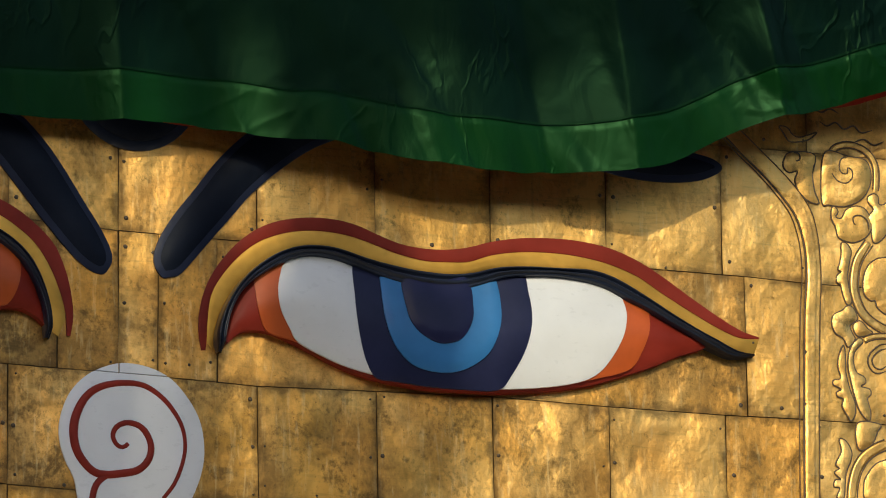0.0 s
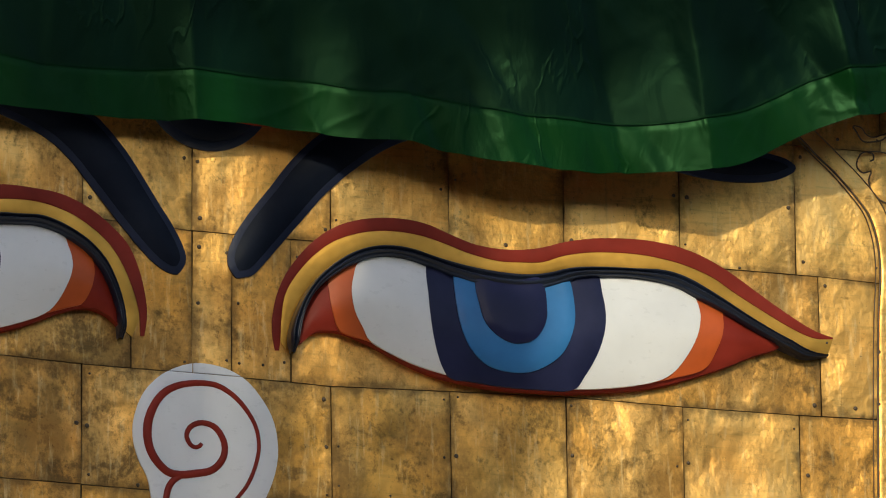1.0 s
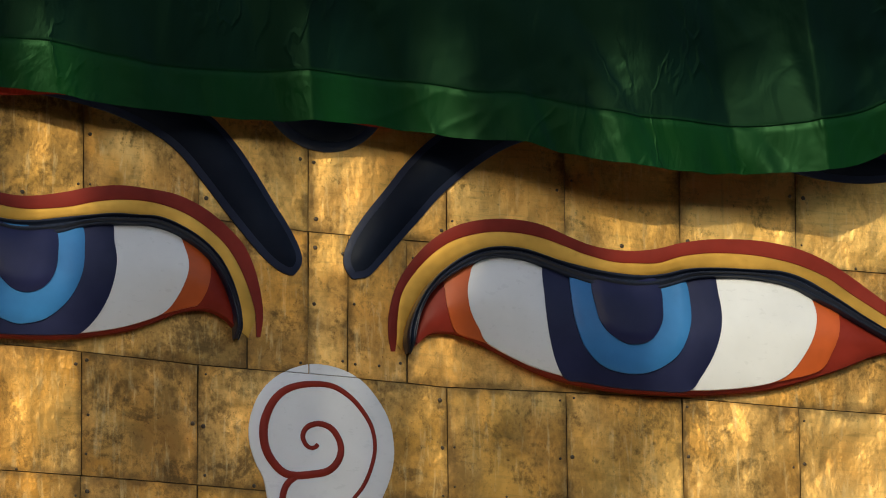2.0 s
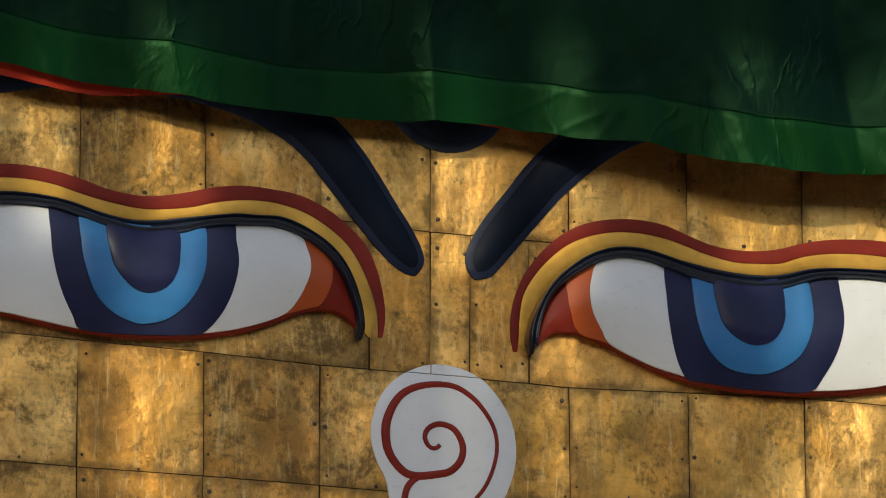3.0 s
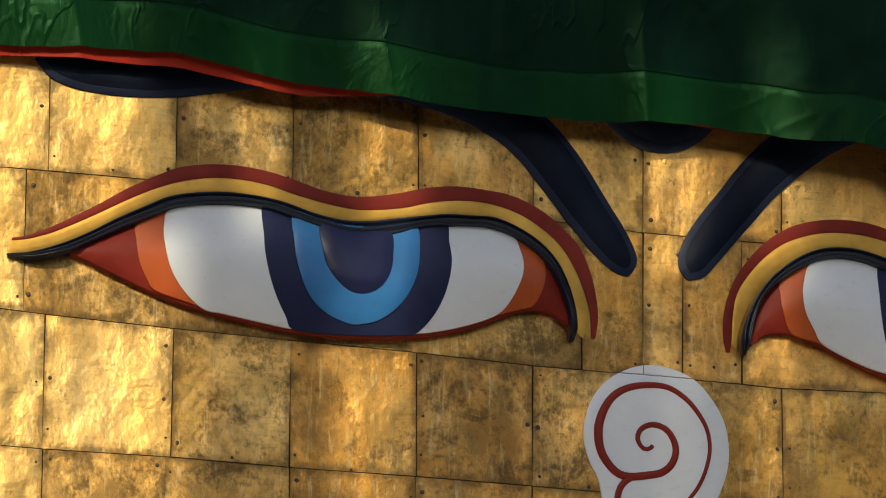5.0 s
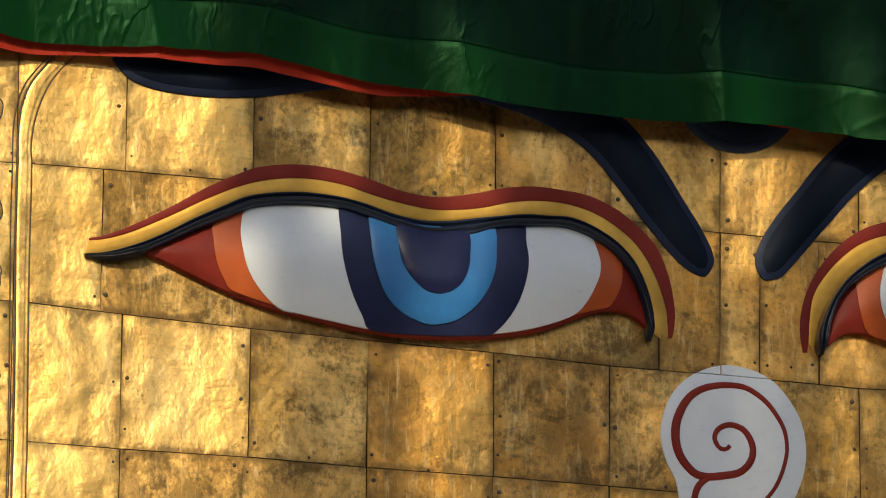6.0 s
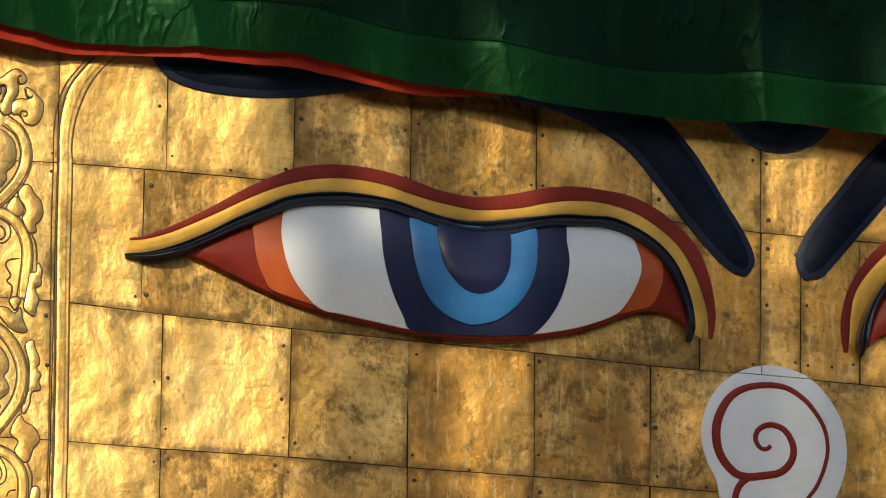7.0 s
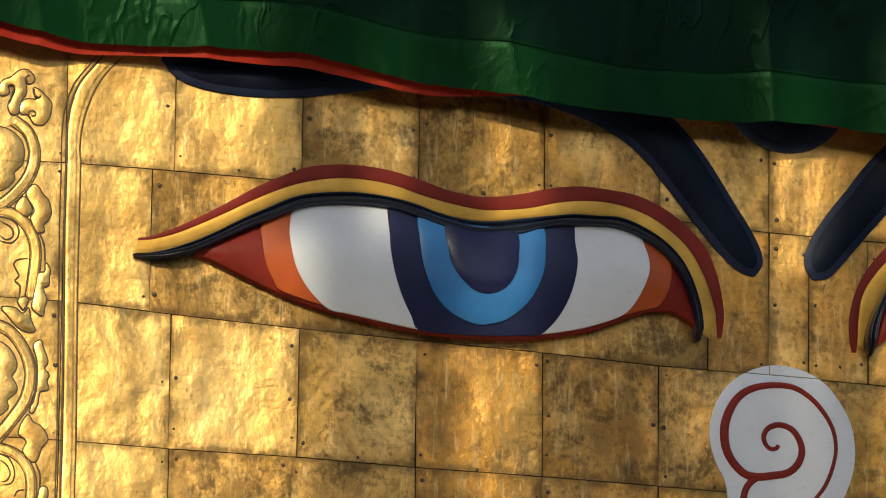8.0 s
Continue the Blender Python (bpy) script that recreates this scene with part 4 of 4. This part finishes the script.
leaf(ornament, [(-2.413, -0.535), (-2.400, -0.517), (-2.388, -0.516), (-2.383, -0.536), (-2.368, -0.572), (-2.368, -0.590), (-2.376, -0.604), (-2.361, -0.626), (-2.368, -0.645), (-2.362, -0.673), (-2.389, -0.684), (-2.395, -0.721), (-2.410, -0.754), (-2.420, -0.746), (-2.403, -0.694), (-2.397, -0.639), (-2.400, -0.584)])
leaf(ornament, [(-2.427, -0.761), (-2.408, -0.783), (-2.380, -0.797), (-2.360, -0.834), (-2.380, -0.867), (-2.392, -0.905), (-2.410, -0.912), (-2.438, -0.881), (-2.428, -0.847), (-2.454, -0.820)])
scroll(ornament, 0.028, [(-2.528, -0.874), (-2.477, -0.884), (-2.441, -0.907), (-2.416, -0.945), (-2.408, -0.992), (-2.410, -1.053)])
chased(ornament, [(-2.510, -0.896), (-2.482, -0.907), (-2.463, -0.947), (-2.471, -0.985), (-2.507, -0.997)])
chased(ornament, [(-2.509, -0.915), (-2.487, -0.931), (-2.477, -0.958), (-2.489, -0.981), (-2.507, -0.984)])
chased(ornament, [(-2.429, -1.005), (-2.452, -1.011), (-2.463, -1.033)])
chased(ornament, [(-2.397, -0.915), (-2.382, -0.950), (-2.381, -0.996)])
leaf(ornament, [(-2.381, -0.997), (-2.363, -0.989), (-2.355, -1.006), (-2.362, -1.040), (-2.387, -1.051)])

# ---- unseen prayer flags added to shade the face, above the way of the lens ----
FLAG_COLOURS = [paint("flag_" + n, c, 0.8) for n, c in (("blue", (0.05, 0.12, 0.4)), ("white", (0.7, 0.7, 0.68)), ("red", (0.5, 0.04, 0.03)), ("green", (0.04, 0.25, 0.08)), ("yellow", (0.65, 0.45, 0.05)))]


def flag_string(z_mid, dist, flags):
    """A cord at dist along the way to the sun from the face, with added shade flags (place along x, width, height)."""
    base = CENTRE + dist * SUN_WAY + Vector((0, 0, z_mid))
    s = thing("shade_flag_string", "unseen string of prayer flags added to shade the wall and cloth", "prayer flags", "prayer flag strings")
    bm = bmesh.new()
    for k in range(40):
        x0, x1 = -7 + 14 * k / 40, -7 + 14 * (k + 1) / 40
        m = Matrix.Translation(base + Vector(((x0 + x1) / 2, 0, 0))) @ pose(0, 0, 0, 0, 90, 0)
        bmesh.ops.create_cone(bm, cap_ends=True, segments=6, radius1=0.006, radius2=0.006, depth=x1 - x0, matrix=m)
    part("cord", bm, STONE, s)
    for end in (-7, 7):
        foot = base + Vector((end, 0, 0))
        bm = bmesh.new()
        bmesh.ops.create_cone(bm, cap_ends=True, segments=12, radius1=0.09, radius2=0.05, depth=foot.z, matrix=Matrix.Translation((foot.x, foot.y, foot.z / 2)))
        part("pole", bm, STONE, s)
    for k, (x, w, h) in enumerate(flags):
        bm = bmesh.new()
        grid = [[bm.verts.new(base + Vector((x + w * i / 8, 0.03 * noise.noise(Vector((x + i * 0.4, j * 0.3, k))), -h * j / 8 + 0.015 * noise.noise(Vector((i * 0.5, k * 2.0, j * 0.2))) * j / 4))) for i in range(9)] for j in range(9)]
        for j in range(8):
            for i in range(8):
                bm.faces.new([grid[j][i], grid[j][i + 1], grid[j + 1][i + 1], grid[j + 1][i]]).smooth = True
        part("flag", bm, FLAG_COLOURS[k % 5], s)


# two strings whose gaps leave upright bands of sun on the wall
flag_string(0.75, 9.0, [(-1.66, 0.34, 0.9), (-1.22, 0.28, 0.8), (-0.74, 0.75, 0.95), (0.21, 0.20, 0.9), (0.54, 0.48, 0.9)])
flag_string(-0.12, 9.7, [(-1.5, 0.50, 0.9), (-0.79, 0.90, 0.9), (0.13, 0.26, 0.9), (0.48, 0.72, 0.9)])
# unseen row added to shade the cloth above its hem band
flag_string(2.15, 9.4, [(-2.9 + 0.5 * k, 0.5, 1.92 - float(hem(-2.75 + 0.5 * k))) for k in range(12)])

# ---- the gilded sheets ----
ROW_A = [(-2.645, 0.062), (-2.312, 0.078), (-2.042, 0.082), (-1.618, 0.083), (-0.368, 0.068), (0.001, 0.054), (0.334, 0.055)] + [(0.884, 0.060), (1.684, 0.086), (2.168, 0.090), (2.385, 0.086), (2.819, 0.092)]
ROW_B = [(-2.632, -0.385), (-2.309, -0.379), (-1.968, -0.392), (-1.554, -0.403), (-1.170, -0.409), (-0.755, -0.414), (-0.368, -0.425), (0.001, -0.425), (0.336, -0.427)] + [(0.460, -0.430), (1.257, -0.398), (1.669, -0.399), (2.081, -0.394), (2.375, -0.385), (2.804, -0.377)]
ROW_C = [(-2.619, -0.841), (-2.309, -0.834), (-1.971, -0.833), (-1.552, -0.826), (-1.163, -0.828), (-0.753, -0.824), (-0.368, -0.824)] + [(0.0, -0.826), (1.2, -0.815), (2.9, -0.80)]
ROW_T = [(-2.9, 0.525), (0.0, 0.53), (2.142, 0.539), (2.9, 0.547)]


def row_line(row):
    xs, zs = zip(*row)
    return lambda x: np.interp(x, xs, zs)


LINES = [lambda x: 1.86, lambda x: 1.0, row_line(ROW_T), row_line(ROW_A), row_line(ROW_B), row_line(ROW_C), lambda x: -1.26, lambda x: -1.72, lambda x: -2.16]
REGULAR = [-2.9, -2.325, -1.972, -1.555, -1.170, -0.754, -0.369, 0.0, 0.47, 0.876, 1.275, 1.680, 2.088, 2.40, 2.9]
COLUMNS = [REGULAR, REGULAR, REGULAR,
           [-2.9, -2.325, -2.043, -0.205, 0.0, 0.134, 0.334, 2.166, 2.40, 2.9],
           REGULAR, [-2.9, -2.325, -1.971, -1.573, -1.168, -0.755, -0.369, 0.0, 0.47, 0.876, 1.275, 1.680, 2.088, 2.40, 2.9], REGULAR, REGULAR]
far_nails = bmesh.new()


def nail_head(radius, seed):
    """A hammered nail head: a low uneven dome on a sunk ring."""
    rnd = random.Random(seed)
    bm = bmesh.new()
    rings = []
    for r, h in ((1.0, -0.0005), (0.85, 0.0018), (0.45, 0.0034)):
        rings.append([bm.verts.new((radius * r * rnd.uniform(0.88, 1.12) * math.cos(a), -h, radius * r * rnd.uniform(0.88, 1.12) * math.sin(a))) for a in np.linspace(0, 2 * math.pi, 8, endpoint=False)])
    tip = bm.verts.new((0, -0.0038, 0))
    for r, q in zip(rings, rings[1:]):
        for i in range(8):
            bm.faces.new([r[i - 1], r[i], q[i], q[i - 1]]).smooth = True
    for i in range(8):
        bm.faces.new([rings[-1][i - 1], rings[-1][i], tip]).smooth = True
    bmesh.ops.recalc_face_normals(bm, faces=bm.faces)
    if tip.normal.y > 0:
        bmesh.ops.reverse_faces(bm, faces=bm.faces[:])
    me = bpy.data.meshes.new("nail")
    bm.to_mesh(me)
    bm.free()
    me.materials.append(NAIL)
    return me


NAIL_HEADS = [nail_head(r, k) for k, r in enumerate((0.004, 0.0053, 0.0066, 0.008))]


def sheet(top, bottom, x0, x1, seed, wear_and_shade):
    """One copper sheet, slightly buckled, its edges dressed back to the wall."""
    rnd = random.Random(seed)
    gap, lift = 0.0015, 0.001 + 0.002 * rnd.random()
    x0, x1 = x0 + gap, x1 - gap
    nx, nz = max(4, int((x1 - x0) / 0.03)), 14
    tilt = (rnd.uniform(-1, 1) * 0.002, rnd.uniform(-1, 1) * 0.002)
    lean = rnd.uniform(-0.004, 0.004)
    bm = bmesh.new()
    vs = []
    for j in range(nz + 1):
        t = j / nz
        row = []
        for i in range(nx + 1):
            s = i / nx
            x = x0 + (x1 - x0) * s + lean * (t - 0.5)
            za, zb = float(top(x)) - gap, float(bottom(x)) + gap
            z = za + (zb - za) * t
            rim = min(1.0, 5 * min(s, 1 - s), 5 * min(t, 1 - t))
            o = lift + rim * (0.0012 + 0.003 * noise.noise(Vector((x * 3.5, seed, z * 3.5)))) + tilt[0] * (s - 0.5) + tilt[1] * (t - 0.5)
            row.append(bm.verts.new(on_wall(x, z, max(0.0005, o))))
        vs.append(row)
    for j in range(nz):
        for i in range(nx):
            bm.faces.new([vs[j][i], vs[j + 1][i], vs[j + 1][i + 1], vs[j][i + 1]]).smooth = True
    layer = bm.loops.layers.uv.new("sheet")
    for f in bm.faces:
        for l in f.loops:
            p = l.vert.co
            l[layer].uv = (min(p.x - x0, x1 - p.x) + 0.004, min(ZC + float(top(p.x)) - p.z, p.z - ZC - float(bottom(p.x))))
    edge = vs[0] + [r[-1] for r in vs[1:]] + vs[-1][-2::-1] + [r[0] for r in vs[-2:0:-1]]
    front = [bm.verts.new(v.co) for v in edge]
    back = [bm.verts.new((v.co.x, 0.010, v.co.z)) for v in edge]
    for k in range(len(edge)):
        bm.faces.new([front[k - 1], front[k], back[k], back[k - 1]])
    bm.normal_update()
    if vs[1][1].normal.y > 0:
        bmesh.ops.reverse_faces(bm, faces=bm.faces[:])
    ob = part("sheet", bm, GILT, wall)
    ob.color = (wear_and_shade, 0, 0, 1)
    spots = [(x0 + 0.02, t) for t in (0.1, 0.5, 0.88)] + [(x1 - 0.02, t) for t in (0.12, 0.52, 0.9)] + [((x0 + x1) / 2, 0.95)]
    for x, t in spots:
        if rnd.random() < 0.35:
            continue
        x, t = x + rnd.uniform(-0.006, 0.006), t + rnd.uniform(-0.06, 0.04)
        za, zb = float(top(x)), float(bottom(x))
        z = za + (zb - za) * t
        m = Matrix.Translation(on_wall(x, z, lift + 0.001)) @ pose(0, 0, 0, 0, rnd.uniform(0, 360), 0)
        kind = rnd.choice(NAIL_HEADS)
        if -0.9 < z < 0.62 and abs(x) < 2.6:
            nail = new("nail", kind)
            nail.matrix_world = m
            nail.parent = ob
        else:
            far_nails.from_mesh(nail_at(kind, m))


def nail_at(kind, m):
    moved = kind.copy()
    moved.transform(m)
    return moved


# each sheet's tarnish, row by row from the second, raised in shade, lowered in sunlight
WEAR_AND_SHADE = {2: (0.1, 0.1, 0.15, 0.75, 0.7, 0.5, 0.35, 0.3, 0.25, 0.4, 0.25, 0.2, 0.15, 0.05),
        3: (0.1, 0.1, 0.85, 0.55, 0.5, 0.5, 0.5, 0.15, 0.05, 0.05),
        4: (0.1, 0.1, 0.2, 0.6, 0.45, 0.75, 0.7, 0.65, 0.55, 0.5, 0.6, 0.05, 0.65, 0.05),
        5: (0.2, 0.15, 0.9, 0.6, 0.5, 0.6, 0.5, 0.4, 0.4, 0.4, 0.4, 0.4, 0.4, 0.2)}
for r, cols in enumerate(COLUMNS):
    for c, (x0, x1) in enumerate(zip(cols, cols[1:])):
        sheet(LINES[r], LINES[r + 1], x0, x1, 31 * r + c + 1, WEAR_AND_SHADE[r][c] if r in WEAR_AND_SHADE else 0.4)
tagged(part("far_nails", far_nails, NAIL, wall, "dark nail heads"), kind="stuff")
